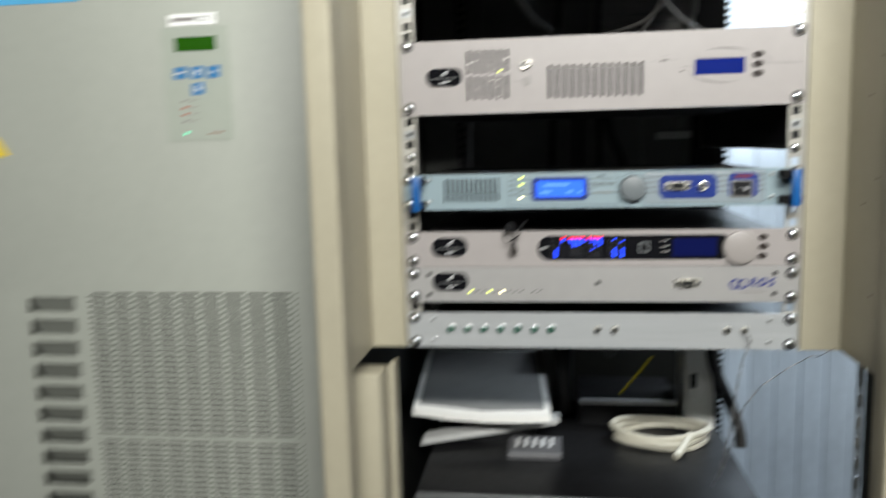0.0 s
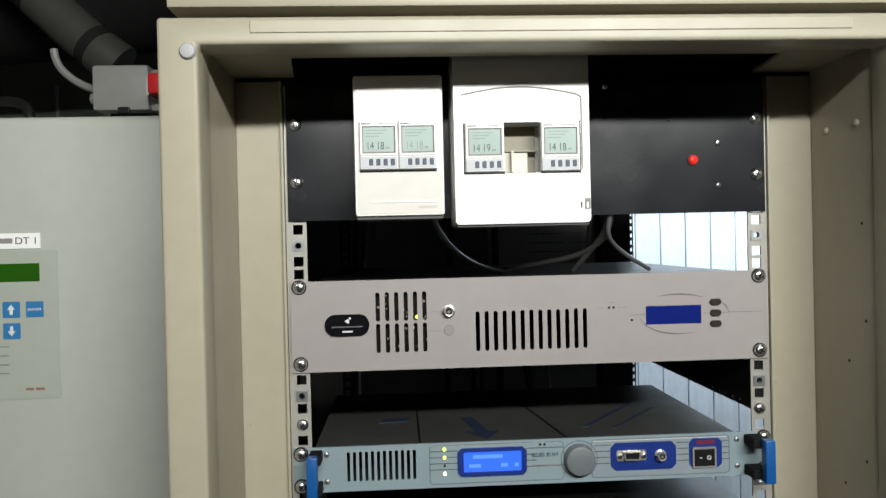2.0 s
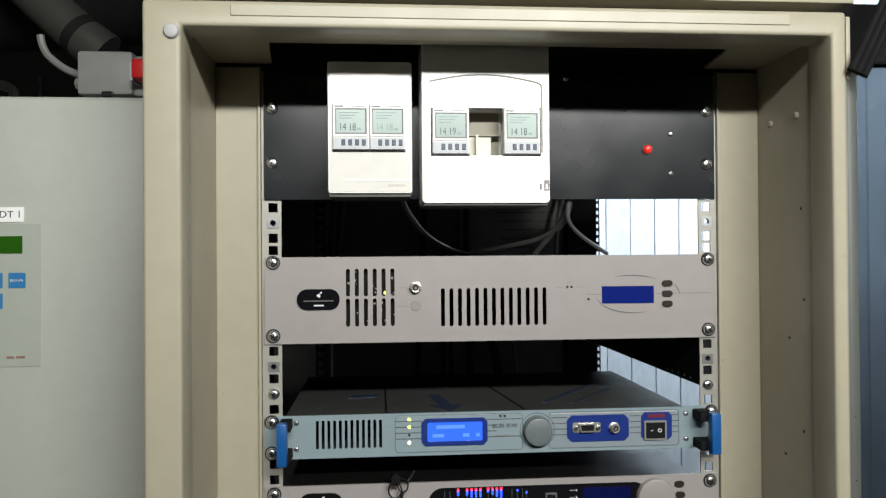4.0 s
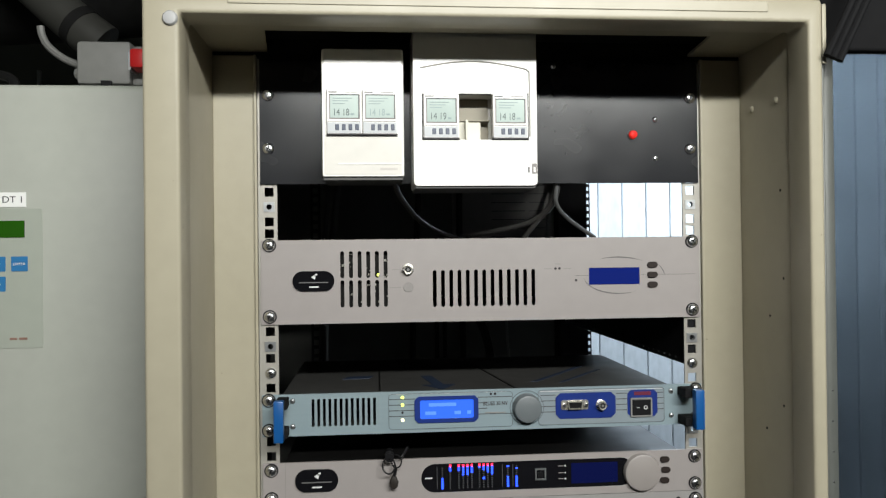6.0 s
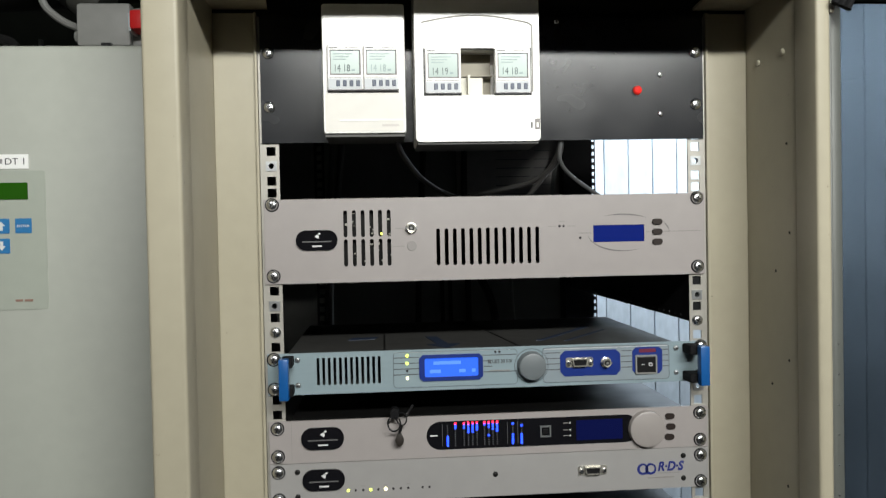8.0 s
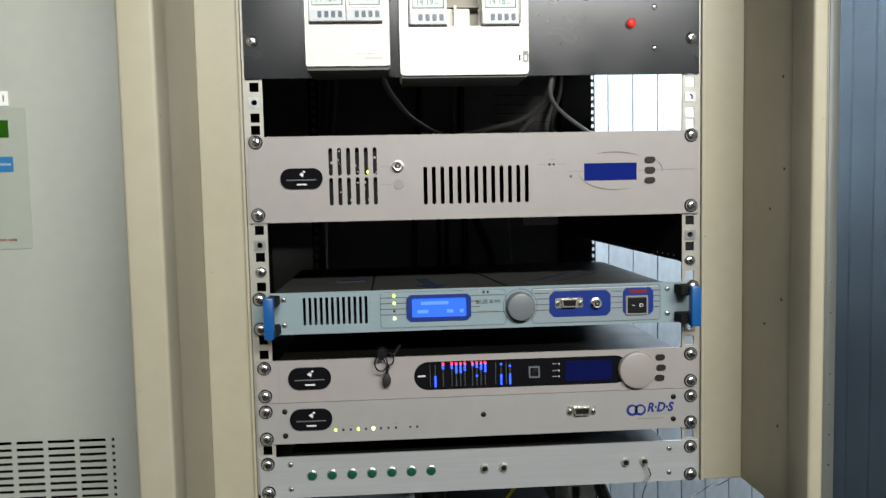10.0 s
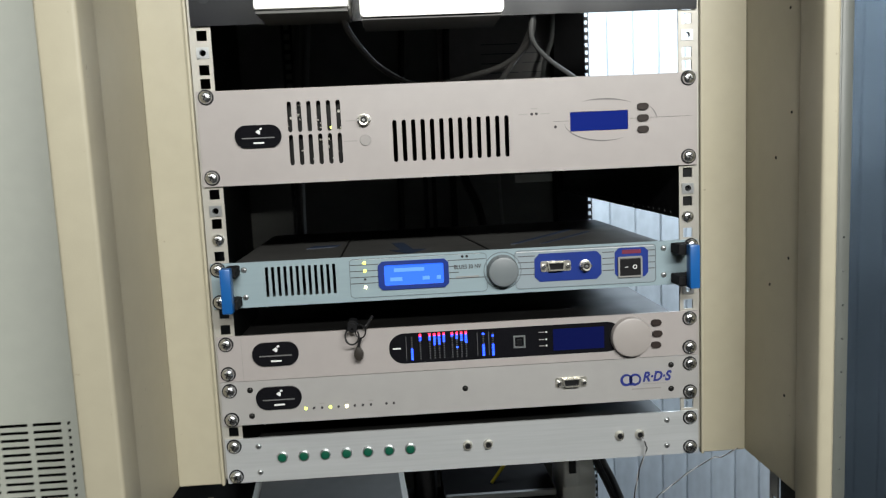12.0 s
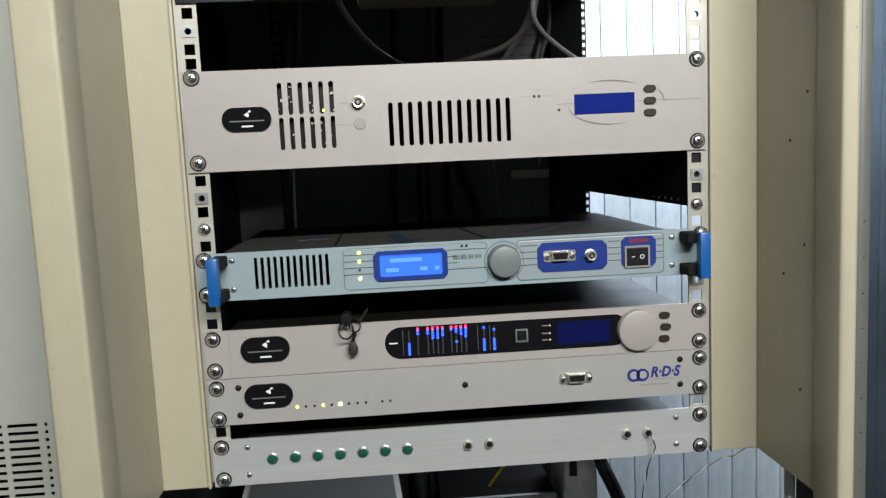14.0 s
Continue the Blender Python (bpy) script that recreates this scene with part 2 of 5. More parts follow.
def cyl(bm, at, r1, r2, y0, y1, seg=24):
    """A round body along y: radius r1 at the front y0, r2 at y1."""
    x, z = at
    rings = []
    for r, y in ((r1, y0), (r2, y1)):
        rings.append([bm.verts.new((x + r * math.cos(2 * math.pi * i / seg), y, z + r * math.sin(2 * math.pi * i / seg))) for i in range(seg)])
    for i in range(seg):
        j = (i + 1) % seg
        bm.faces.new((rings[0][i], rings[0][j], rings[1][j], rings[1][i]))
    bm.faces.new(rings[0][::-1])
    bm.faces.new(rings[1])
    return bm


def lathe(bm, at, profile, seg=24):
    """Rings of (radius, y) about an axis along y; the first and last are capped."""
    x, z = at
    rings = [[bm.verts.new((x + r * math.cos(2 * math.pi * i / seg), y, z + r * math.sin(2 * math.pi * i / seg))) for i in range(seg)] for r, y in profile]
    for a, b in zip(rings, rings[1:]):
        for i in range(seg):
            j = (i + 1) % seg
            bm.faces.new((a[i], a[j], b[j], b[i]))
    bm.faces.new(rings[0][::-1])
    bm.faces.new(rings[-1])
    return bm


def pill(x0, x1, z0, z1, r=None, n=6):
    r = min(x1 - x0, z1 - z0) / 2 - 1e-5 if r is None else r
    pts = []
    for cx, cz, a0 in ((x1 - r, z1 - r, 0), (x0 + r, z1 - r, 90), (x0 + r, z0 + r, 180), (x1 - r, z0 + r, 270)):
        for i in range(n + 1):
            a = radians(a0 + 90 * i / n)
            pts.append((cx + r * math.cos(a), cz + r * math.sin(a)))
    return pts


def ring(x, z, r, n=16):
    return [(x + r * math.cos(2 * math.pi * i / n), z + r * math.sin(2 * math.pi * i / n)) for i in range(n)]


def plate(outer, holes, y0, y1, bm=None):
    """A sheet in the x-z plane from y0 (front) to y1, with holes through it."""
    b2 = bmesh.new()
    edges = []
    for loop in [outer] + list(holes):
        vs = [b2.verts.new((x, y0, z)) for x, z in loop]
        edges += [b2.edges.new((vs[i], vs[(i + 1) % len(vs)])) for i in range(len(vs))]
    if holes:
        bmesh.ops.triangle_fill(b2, use_beauty=True, use_dissolve=False, edges=edges, normal=(0, -1, 0))
    else:
        b2.faces.new(b2.verts[:])
    r = bmesh.ops.extrude_face_region(b2, geom=b2.faces[:])
    for v in r["geom"]:
        if isinstance(v, bmesh.types.BMVert):
            v.co.y = y1
    bmesh.ops.recalc_face_normals(b2, faces=b2.faces[:])
    if bm is None:
        return b2
    tmp = bpy.data.meshes.new("tmp")
    b2.to_mesh(tmp)
    b2.free()
    bm.from_mesh(tmp)
    bpy.data.meshes.remove(tmp)
    return bm


def rect(x0, x1, z0, z1):
    return [(x0, z0), (x1, z0), (x1, z1), (x0, z1)]


def grid_plate(x0, x1, z0, z1, y0, y1, cols, rows):
    """A sheet with a hole at every crossing of the column spans and the row spans."""
    xs = [x0] + [v for c in cols for v in c] + [x1]
    zs = [z0] + [v for r in rows for v in r] + [z1]
    bm = bmesh.new()
    grids = [[[bm.verts.new((x, y, z)) for z in zs] for x in xs] for y in (y0, y1)]
    solid = lambda i, j: not (i % 2 == 1 and j % 2 == 1)
    ni, nj = len(xs) - 1, len(zs) - 1
    f, k = grids
    for i in range(ni):
        for j in range(nj):
            if solid(i, j):
                bm.faces.new((f[i][j], f[i + 1][j], f[i + 1][j + 1], f[i][j + 1]))
                bm.faces.new((k[i][j], k[i][j + 1], k[i + 1][j + 1], k[i + 1][j]))
            else:
                for a, b in (((i, j), (i + 1, j)), ((i + 1, j), (i + 1, j + 1)), ((i + 1, j + 1), (i, j + 1)), ((i, j + 1), (i, j))):
                    bm.faces.new((f[a[0]][a[1]], f[b[0]][b[1]], k[b[0]][b[1]], k[a[0]][a[1]]))
    rim = [(i, 0) for i in range(ni + 1)] + [(ni, j) for j in range(1, nj + 1)] + [(i, nj) for i in range(ni - 1, -1, -1)] + [(0, j) for j in range(nj - 1, 0, -1)]
    for a, b in zip(rim, rim[1:] + rim[:1]):
        bm.faces.new((f[a[0]][a[1]], k[a[0]][a[1]], k[b[0]][b[1]], f[b[0]][b[1]]))
    return bm


def tube(points, radius, seg=8, closed=False, steps=6):
    """A round cable along a smooth line through the points."""
    P = [Vector(p) for p in points]
    n = len(P)
    line = []
    spans = n if closed else n - 1
    for i in range(spans):
        p0, p1, p2, p3 = (P[(i - 1) % n], P[i], P[(i + 1) % n], P[(i + 2) % n]) if closed else (P[max(i - 1, 0)], P[i], P[i + 1], P[min(i + 2, n - 1)])
        for s in range(steps):
            t = s / steps
            line.append(0.5 * ((2 * p1) + (p2 - p0) * t + (2 * p0 - 5 * p1 + 4 * p2 - p3) * t * t + (3 * p1 - p0 - 3 * p2 + p3) * t ** 3))
    if not closed:
        line.append(P[-1])
    bm = bmesh.new()
    rings = []
    m = len(line)
    up = Vector((0.3, 0.5, 0.81)).normalized()
    for i, p in enumerate(line):
        d = (line[(i + 1) % m] - line[i - 1]) if closed else (line[min(i + 1, m - 1)] - line[max(i - 1, 0)])
        d.normalize()
        u = up - d * up.dot(d)
        u.normalize()
        up = u
        w = d.cross(u)
        rings.append([bm.verts.new(p + radius * (u * math.cos(2 * math.pi * k / seg) + w * math.sin(2 * math.pi * k / seg))) for k in range(seg)])
    for i in range(m if closed else m - 1):
        a, b = rings[i], rings[(i + 1) % m]
        for k in range(seg):
            bm.faces.new((a[k], a[(k + 1) % seg], b[(k + 1) % seg], b[k]))
    if not closed:
        bm.faces.new(rings[0])
        bm.faces.new(rings[-1][::-1])
    return bm


def letters(name, text, size, x, z, y, material, parent, label="", spacing=1.0, shear=0.0, width=None, bold=0.0):
    cu = bpy.data.curves.new(name, "FONT")
    cu.body, cu.size, cu.extrude, cu.space_character, cu.shear = text, size, 0.00015, spacing, shear
    cu.offset = bold
    ob = bpy.data.objects.new(name, cu)
    scene.collection.objects.link(ob)
    me = bpy.data.meshes.new_from_object(ob.evaluated_get(bpy.context.evaluated_depsgraph_get()))
    bpy.data.objects.remove(ob)
    bpy.data.curves.remove(cu)
    xs = [v.co.x for v in me.vertices]
    k = width / (max(xs) - min(xs)) if width else 1.0
    for v in me.vertices:
        v.co = Vector((x + (v.co.x - min(xs)) * k, y - v.co.z, z + v.co.y))
    me.materials.clear()
    me.materials.append(material)
    ob = new(name, me)
    hang(ob, parent)
    return tagged(ob, label)


def screw_mesh(r, name="screw", material=None):
    """A domed cross-head screw, its seat at y = 0, its head towards -y; dark bars just proud of the dome paint its
    shaded slots.
    """
    bm = bmesh.new()
    lathe(bm, (0, 0), [(r * 0.30, -r * 0.58), (r * 0.55, -r * 0.54), (r * 0.80, -r * 0.40), (r * 0.96, -r * 0.16), (r, 0)], 18)
    n = len(bm.faces)
    for ang in (0.5, 0.5 + math.pi / 2):
        b2 = box(bmesh.new(), -r * 0.48, r * 0.48, -r * 0.60, -r * 0.40, -r * 0.085, r * 0.085)
        bmesh.ops.rotate(b2, verts=b2.verts[:], cent=(0, 0, 0), matrix=Matrix.Rotation(ang, 3, "Y"))
        tmp = bpy.data.meshes.new("tmp")
        b2.to_mesh(tmp)
        b2.free()
        bm.from_mesh(tmp)
        bpy.data.meshes.remove(tmp)
    bm.faces.ensure_lookup_table()
    for f in bm.faces[n:]:
        f.material_index = 1
    me = finish(name, bm, material or CHROME, True)
    me.materials.append(DARK_STEEL)
    return me


def washer_mesh(r, name):
    bm = bmesh.new()
    lathe(bm, (0, 0), [(r * 0.97, -0.0012), (r, -0.0008), (r, 0)], 18)
    return finish(name, bm, BLACK, True)


RACK_SCREW = screw_mesh(0.0064)
SMALL_SCREW = screw_mesh(0.0032)
DARK_SCREW = screw_mesh(0.0030, "screw", DARK_STEEL)
GREY_SCREW = screw_mesh(0.0030, "screw", GALV)
CUP_WASHER = washer_mesh(0.0074, "cup_washer")
FRONT = -0.003
SX = 0.2325


def rack_screws(parent, zs, y=FRONT, cup=True, xs=(-SX, SX)):
    for sx in xs:
        for z in zs:
            s = share("screw", RACK_SCREW, (sx, y - (0.0012 if cup else 0), z), parent, "bright cross-head rack screw")
            if cup:
                share("cup_washer", CUP_WASHER, (sx, y, z), s, "black plastic cup washer")


# ---------- the room ----------
def room():
    # Floor, ceiling and three walls are added out of view to shape bounce.
    solo("floor", B(-2.6, 2.6, -4.2, 1.50, -0.1, 0.0), UNSEEN_FLOOR, "unseen room floor, kept dark to cut bounced light", "floor", kind="structure")
    solo("ceiling", B(-2.6, 2.6, -4.2, 1.50, 2.4, 2.5), UNSEEN_CEILING, "unseen room ceiling, kept dark to cut bounced light", "ceiling", kind="structure")
    solo("wall_south", B(-2.6, 2.6, -4.3, -4.2, 0, 2.4), UNSEEN_WALL, "unseen room wall, kept dark to cut bounced light", "wall", kind="structure")
    solo("wall_east", B(2.6, 2.7, -4.3, 1.50, 0, 2.4), UNSEEN_WALL, "unseen room wall, kept dark to cut bounced light", "wall", kind="structure")
    solo("wall_west", B(-2.7, -2.6, -4.3, 1.50, 0, 2.4), UNSEEN_WALL, "unseen room wall, kept dark to cut bounced light", "wall", kind="structure")
    wall = thing("wall_north", (0, 1.43, 0), "wall clad in pale whitewashed vertical boards", "wall", kind="structure")
    part("backing", B(-2.6, 2.6, 1.43, 1.50, 0, 2.4), SHADED_WALL, wall)
    pitch = 0.0732
    boards = []
    for k in range(4):
        boards.append(finish("plank", B(0.0011, pitch - 0.0011, 0, 0.028, 0.0, 2.4, bev=0.0016, seg=1), CLADDING))
    k = -10
    while 0.612 + k * pitch < 2.5:
        share("plank", boards[k % 4], (0.612 + k * pitch, 1.40 + random.uniform(-0.0012, 0.0012), 0), wall)
        k += 1
    solo("partition_wall", B(-2.6, -0.345, 0.62, 0.72, 0, 2.4), SHADED_WALL, "grey-green service wall behind the cooling unit, shade put into its colour", "wall", kind="structure")


room()


# ---------- rack cabinet ----------
FX0, FX1, FY, IX0, IX1 = -0.322, 0.304, -0.145, -0.290, 0.290
OPEN_TOP, CAB_TOP = 1.804, 1.826
RAIL_HOLES = []
zz = 1.4794
RAIL_HOLES.append(zz)
i = 0
while zz < 1.79:
    zz += (0.0127, 0.015875, 0.015875)[i % 3]
    RAIL_HOLES.append(zz)
    i += 1
zz, i = 1.4794, 0
while zz > 1.235:
    zz -= (0.015875, 0.015875, 0.0127)[i % 3]
    RAIL_HOLES.append(zz)
    i += 1
RAIL_HOLES.sort()


def cabinet():
    c = thing("rack_cabinet", (0, 0.18, 0), "beige powder-coated nineteen-inch rack cabinet standing with its door open", "rack cabinet")
    # door frame, a folded profile round the opening
    fr = plate(rect(FX0, FX1, 0.06, CAB_TOP), [rect(IX0, IX1, 0.10, OPEN_TOP)], FY, -0.105)
    sharp = [e for e in fr.edges if len(e.link_faces) == 2 and e.calc_face_angle(0) > 0.5]
    bmesh.ops.bevel(fr, geom=sharp, offset=0.0035, segments=3, profile=0.5, affect="EDGES")
    head = part("door_frame", fr, BEIGE, c, "folded beige frame round the opening", smooth=True)
    strip = part("cover_strip", B(-0.2478, 0.2499, FY - 0.0011, FY + 0.001, 1.8125, 1.8225, bev=0.0005, seg=1), BEIGE, head, "shallow raised strip along the header", smooth=True)
    # inner reveals beside the mounting frame
    part("reveal", B(IX0 - 0.004, IX0 - 0.001, -0.106, 0.003, 1.216, CAB_TOP - 0.003), BEIGE, c)
    part("reveal", B(IX1 + 0.0030, IX1 + 0.006, -0.106, 0.003, 1.216, CAB_TOP - 0.003), BEIGE, c)
    part("top_reveal", plate([(-0.2935, -0.101), (0.2925, -0.101), (0.2925, 0.02), (0.235, 0.02), (0.225, -0.077), (-0.225, -0.077), (-0.235, 0.02), (-0.2935, 0.02)], [], OPEN_TOP + 0.0045, OPEN_TOP + 0.0075), BEIGE, c)
    flat_top = c.children[-1].data
    for v in flat_top.vertices:
        v.co = Vector((v.co.x, v.co.z, v.co.y))
    # Near-black sheet stands in for the shaded cavity above the opening.
    part("cavity_back", B(-0.30, 0.30, 0.004, 0.008, 1.79, CAB_TOP - 0.003), INNER_SHADE, c)
    for sx in (-1, 1):
        x0, x1 = sorted((sx * 0.2445, sx * (0.291 if sx < 0 else 0.2928)))
        st = part("mounting_stile", B(x0, x1, 0.0005, 0.003, 1.216, OPEN_TOP, bev=0.0008, seg=1), BEIGE, c)
        x0, x1 = sorted((sx * 0.2445, sx * 0.2475))
        part("stile_fold", B(x0, x1, -0.004, 0.002, 1.216, OPEN_TOP, bev=0.001, seg=2), BEIGE, st)
        x0, x1 = sorted((sx * 0.2240, sx * 0.2440))
        holes = [(h - 0.00475, h + 0.00475) for h in RAIL_HOLES]
        cx = sx * SX
        rail = part("mounting_rail", grid_plate(x0, x1, 1.222, 1.80, 0.0, 0.002, [(cx - 0.00475, cx + 0.00475)], holes), RAIL, c, "zinc-plated rail with square holes")
        a, b = sorted((sx * 0.2442, sx * 0.2425))
        part("rail_flange", B(a, b, 0.0022, 0.02 if sx < 0 else 0.006, 1.222, 1.80), RAIL, rail)
        if sx < 0:
            part("rear_rail", grid_plate(*sorted((sx * 0.2165, sx * 0.2345)), 0.1, 1.80, 0.555, 0.557, [(cx - 0.00475 - sx * 0.007, cx + 0.00475 - sx * 0.007)], [(0.11 + 0.0159 * k, 0.1195 + 0.0159 * k) for k in range(105)]), BLACK, c)
    # cage nuts that show in free holes
    for sx, h in ((-1, 1.6425), (1, 1.6425), (-1, 1.4921), (1, 1.4921), (1, 1.3905)):
        hz = min(RAIL_HOLES, key=lambda v: abs(v - h))
        part("cage_nut", plate(rect(sx * SX - 0.0058, sx * SX + 0.0058, hz - 0.0052, hz + 0.0052), [ring(sx * SX, hz, 0.003)], -0.0012, 0.004), GALV, c, "zinc cage nut")
    for sx in (-1, 1):
        share("screw", RACK_SCREW, (sx * SX, 0, 1.4635), c, "bright spare screw in the rail")
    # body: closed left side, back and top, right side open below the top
    part("side_panel", B(-0.317, -0.313, -0.10, 0.615, 0.06, CAB_TOP), INNER_SHADE, c)
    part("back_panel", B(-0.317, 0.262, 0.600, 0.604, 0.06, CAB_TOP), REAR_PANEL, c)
    # Pale piece for a smear of unknown origin below the amplifier.
    part("label_plate", B(0.150, 0.250, 0.5955, 0.5995, 1.479, 1.493, bev=0.001), mat("pale_plate", (0.5, 0.5, 0.48), 0.5), c, "small pale piece on the back panel")
    part("top_panel", B(-0.317, 0.305, -0.10, 0.615, CAB_TOP - 0.003, CAB_TOP - 0.0005), INNER_SHADE, c)
    part("bottom_panel", B(-0.317, 0.305, -0.10, 0.615, 0.06, 0.064), INNER_SHADE, c)
    part("plinth", B(-0.315, 0.305, -0.12, 0.61, 0.0, 0.06), INNER_SHADE, c)
    # rear corner post, its outer flange pierced all the way up
    post = part("rear_post", B(0.216, 0.268, 0.552, 0.598, 0.06, CAB_TOP - 0.003), RUBBER, c, "black rear corner post")
    part("post_flange", grid_plate(0.2685, 0.2805, 0.07, CAB_TOP - 0.006, 0.575, 0.577, [(0.2735, 0.2787)], [(0.080 + 0.0125 * k, 0.0865 + 0.0125 * k) for k in range(138)]), BLACK, post, "narrow pierced flange of the rear post")
    # perforated front upright seen under the mounting frame
    bm = grid_plate(-0.062, -0.046, 0.07, 1.215, 0.2965, 0.2985, [(-0.0585, -0.0505)], [(0.078 + 0.025 * k, 0.090 + 0.025 * k) for k in range(45)])
    for v in bm.verts:
        v.co = Vector((v.co.y, v.co.x, v.co.z))
    part("front_upright", bm, GALV, c, "galvanised upright with square holes")
    # Dark sheet added to fill the shaded view beside the upright.
    part("side_sheet", B(0.3005, 0.3035, -0.105, -0.060, 0.07, 1.214), INNER_SHADE, c)
    part("lower_post", B(-0.3125, -0.270, -0.06, -0.01, 0.07, 1.195, bev=0.003), BEIGE, c, smooth=True)
    part("post_fold", B(-0.270, -0.262, -0.012, 0.02, 0.07, 1.195, bev=0.002), BEIGE, c, smooth=True)
    # side bracing rail from front to rear
    part("depth_rail", B(0.2260, 0.2420, 0.003, 0.57, 1.4620, 1.535), BLACK, c)
    me = finish("perforation", cylbm(0.0015, 0.0006), CHROME)
    # plug
    pl = bmesh.new()
    lathe(pl, (-0.2972, 1.7985), [(0.003, FY - 0.0036), (0.0055, FY - 0.0030), (0.0066, FY - 0.0014), (0.0068, FY - 0.0002)], 24)
    part("plug", pl, PLUG_GREY, c, "round white plastic blanking plug", smooth=True)
    for y, zz2 in ((-0.079, 1.743), (-0.028, 1.743)):
        r = bmesh.new()
        lathe(r, (0, 0), [(0.002, -0.003), (0.0034, -0.002), (0.0036, 0.0)], 12)
        for v in r.verts:
            v.co = Vector((IX1 + 0.0030 + v.co.y, y + v.co.x, zz2 + v.co.z))
        part("rivet", r, BEIGE, c, smooth=True)
    for y, zz2 in ((-0.084, 1.650), (-0.088, 1.560), (-0.06, 1.52), (-0.085, 1.43), (-0.05, 1.40), (-0.08, 1.30)):
        r = bmesh.new()
        lathe(r, (0, 0), [(0.0014, -0.0004), (0.0015, 0.0)], 10)
        for v in r.verts:
            v.co = Vector((IX1 + 0.0030 + v.co.y, y + v.co.x, zz2 + v.co.z))
        part("screw_hole", r, INNER_SHADE, c)
    # bright studs standing in for glints along the depth rail's holes
    for k in range(30):
        share("perforation", me, (0.2258, 0.03 + 0.018 * k, 1.4670), c)
    return c


def cylbm(r, h):
    bm = bmesh.new()
    lathe(bm, (0, 0), [(r * 0.7, -h), (r, 0)], 8)
    for v in bm.verts:
        v.co = Vector((v.co.y, v.co.x, v.co.z))
    return bm


cabinet()


def top_box():
    c = thing("upper_cabinet", (0, 0.18, CAB_TOP), "beige steel cabinet module standing on top of the rack", "cabinet")
    part("body", B(-0.306, 0.318, -0.142, 0.61, 1.8465, 2.34, bev=0.003), BEIGE, c, smooth=True)
    part("plinth_strip", B(-0.314, 0.314, -0.142, -0.09, 1.8345, 1.8440, bev=0.0015), BEIGE, c, "narrow beige strip under the module", smooth=True)
    # Near-black filler paints the shade in the gap between the modules.
    part("base_frame", B(-0.305, 0.305, -0.112, 0.61, CAB_TOP, 1.8465), INNER_SHADE, c)


top_box()


def right_side():
    d = thing("glass_door", (0.33, -0.10, 0.06), "open rack door with smoked glass and a steel edge profile", "door")
    part("hinge_profile", B(0.3055, 0.3078, -0.140, -0.09, 0.08, 1.765, bev=0.0008), DOOR_EDGE, d, "grey hinge profile", smooth=True)
    part("hinge_rod", tube([(0.3105, -0.128, 0.08), (0.3105, -0.128, 1.765)], 0.0022), GALV, d, "thin bright hinge rod", smooth=True)
    part("door_edge", B(0.3135, 0.3270, -0.125, -0.085, 0.08, 1.78, bev=0.003), DOOR_EDGE, d, "grey door edge profile", smooth=True)
    for k in range(9):
        rv = bmesh.new()
        lathe(rv, (0.3205, 1.452 - 0.0295 * k), [(0.0004, -0.1260), (0.0008, -0.1257), (0.0010, -0.1252)], 10)
        part("rivet", rv, CHROME, d, "small bright rivet", smooth=True)
    part("glass_pane", B(0.328, 0.76, -0.092, -0.087, 0.08, 1.790), TINTED, d, "smoked glass pane")
    part("top_rail", B(0.322, 0.78, -0.098, -0.080, 1.790, 1.850, bev=0.003), RUBBER, d, "dark top rail of the door")
    for k, off in enumerate((-0.0060, 0.0, 0.0060)):
        part("stay", tube([(0.3095 + off, -0.152, 1.768 - off * 0.4), (0.341 + off, -0.152, 1.832 - off * 0.4), (0.365 + off, -0.152, 1.882 - off * 0.4)], 0.0036, seg=10), RUBBER, d, "black ribbed door stay", smooth=True)
    part("hinge_plate", B(0.3045, 0.3085, -0.1435, -0.1400, 1.765, 1.822, bev=0.0008), BEIGE, d)


right_side()


# ---------- rack units ----------
def badge(parent, x0, x1, z0, z1, y):
    b = part("badge", plate(pill(x0, x1, z0, z1, (z1 - z0) * 0.48), [], y - 0.0022, y), GLOSS_BLACK, parent, "glossy black oval name badge", smooth=False)
    cx, h, w = (x0 + x1) / 2 + 0.001, z1 - z0, x1 - x0
    k = h * 0.13
    cz = z0 + h * 0.72
    yy = y - 0.0024
    part("mark", plate([(cx - k * 1.2, cz - k * 0.2), (cx + k * 0.2, cz - k * 1.2), (cx + k * 0.5, cz - k * 0.1), (cx - k * 0.1, cz + k * 0.5)], [], yy, y - 0.002), WHITE_PRINT, b, "white dish-shaped mark")
    part("mark", plate([(cx + k * 0.3, cz + k * 0.4), (cx + k * 1.2, cz + k * 0.6), (cx + k * 0.9, cz + k * 1.2), (cx + k * 0.2, cz + k * 0.9)], [], yy, y - 0.002), WHITE_PRINT, b)
    part("writing_bar", B(x0 + w * 0.15, x1 - w * 0.15, yy, y - 0.002, z0 + h * 0.40, z0 + h * 0.455), DIM_PRINT, b)
    part("writing_bar", B(cx - w * 0.13, cx + w * 0.10, yy, y - 0.002, z0 + h * 0.17, z0 + h * 0.24), WHITE_PRINT, b)


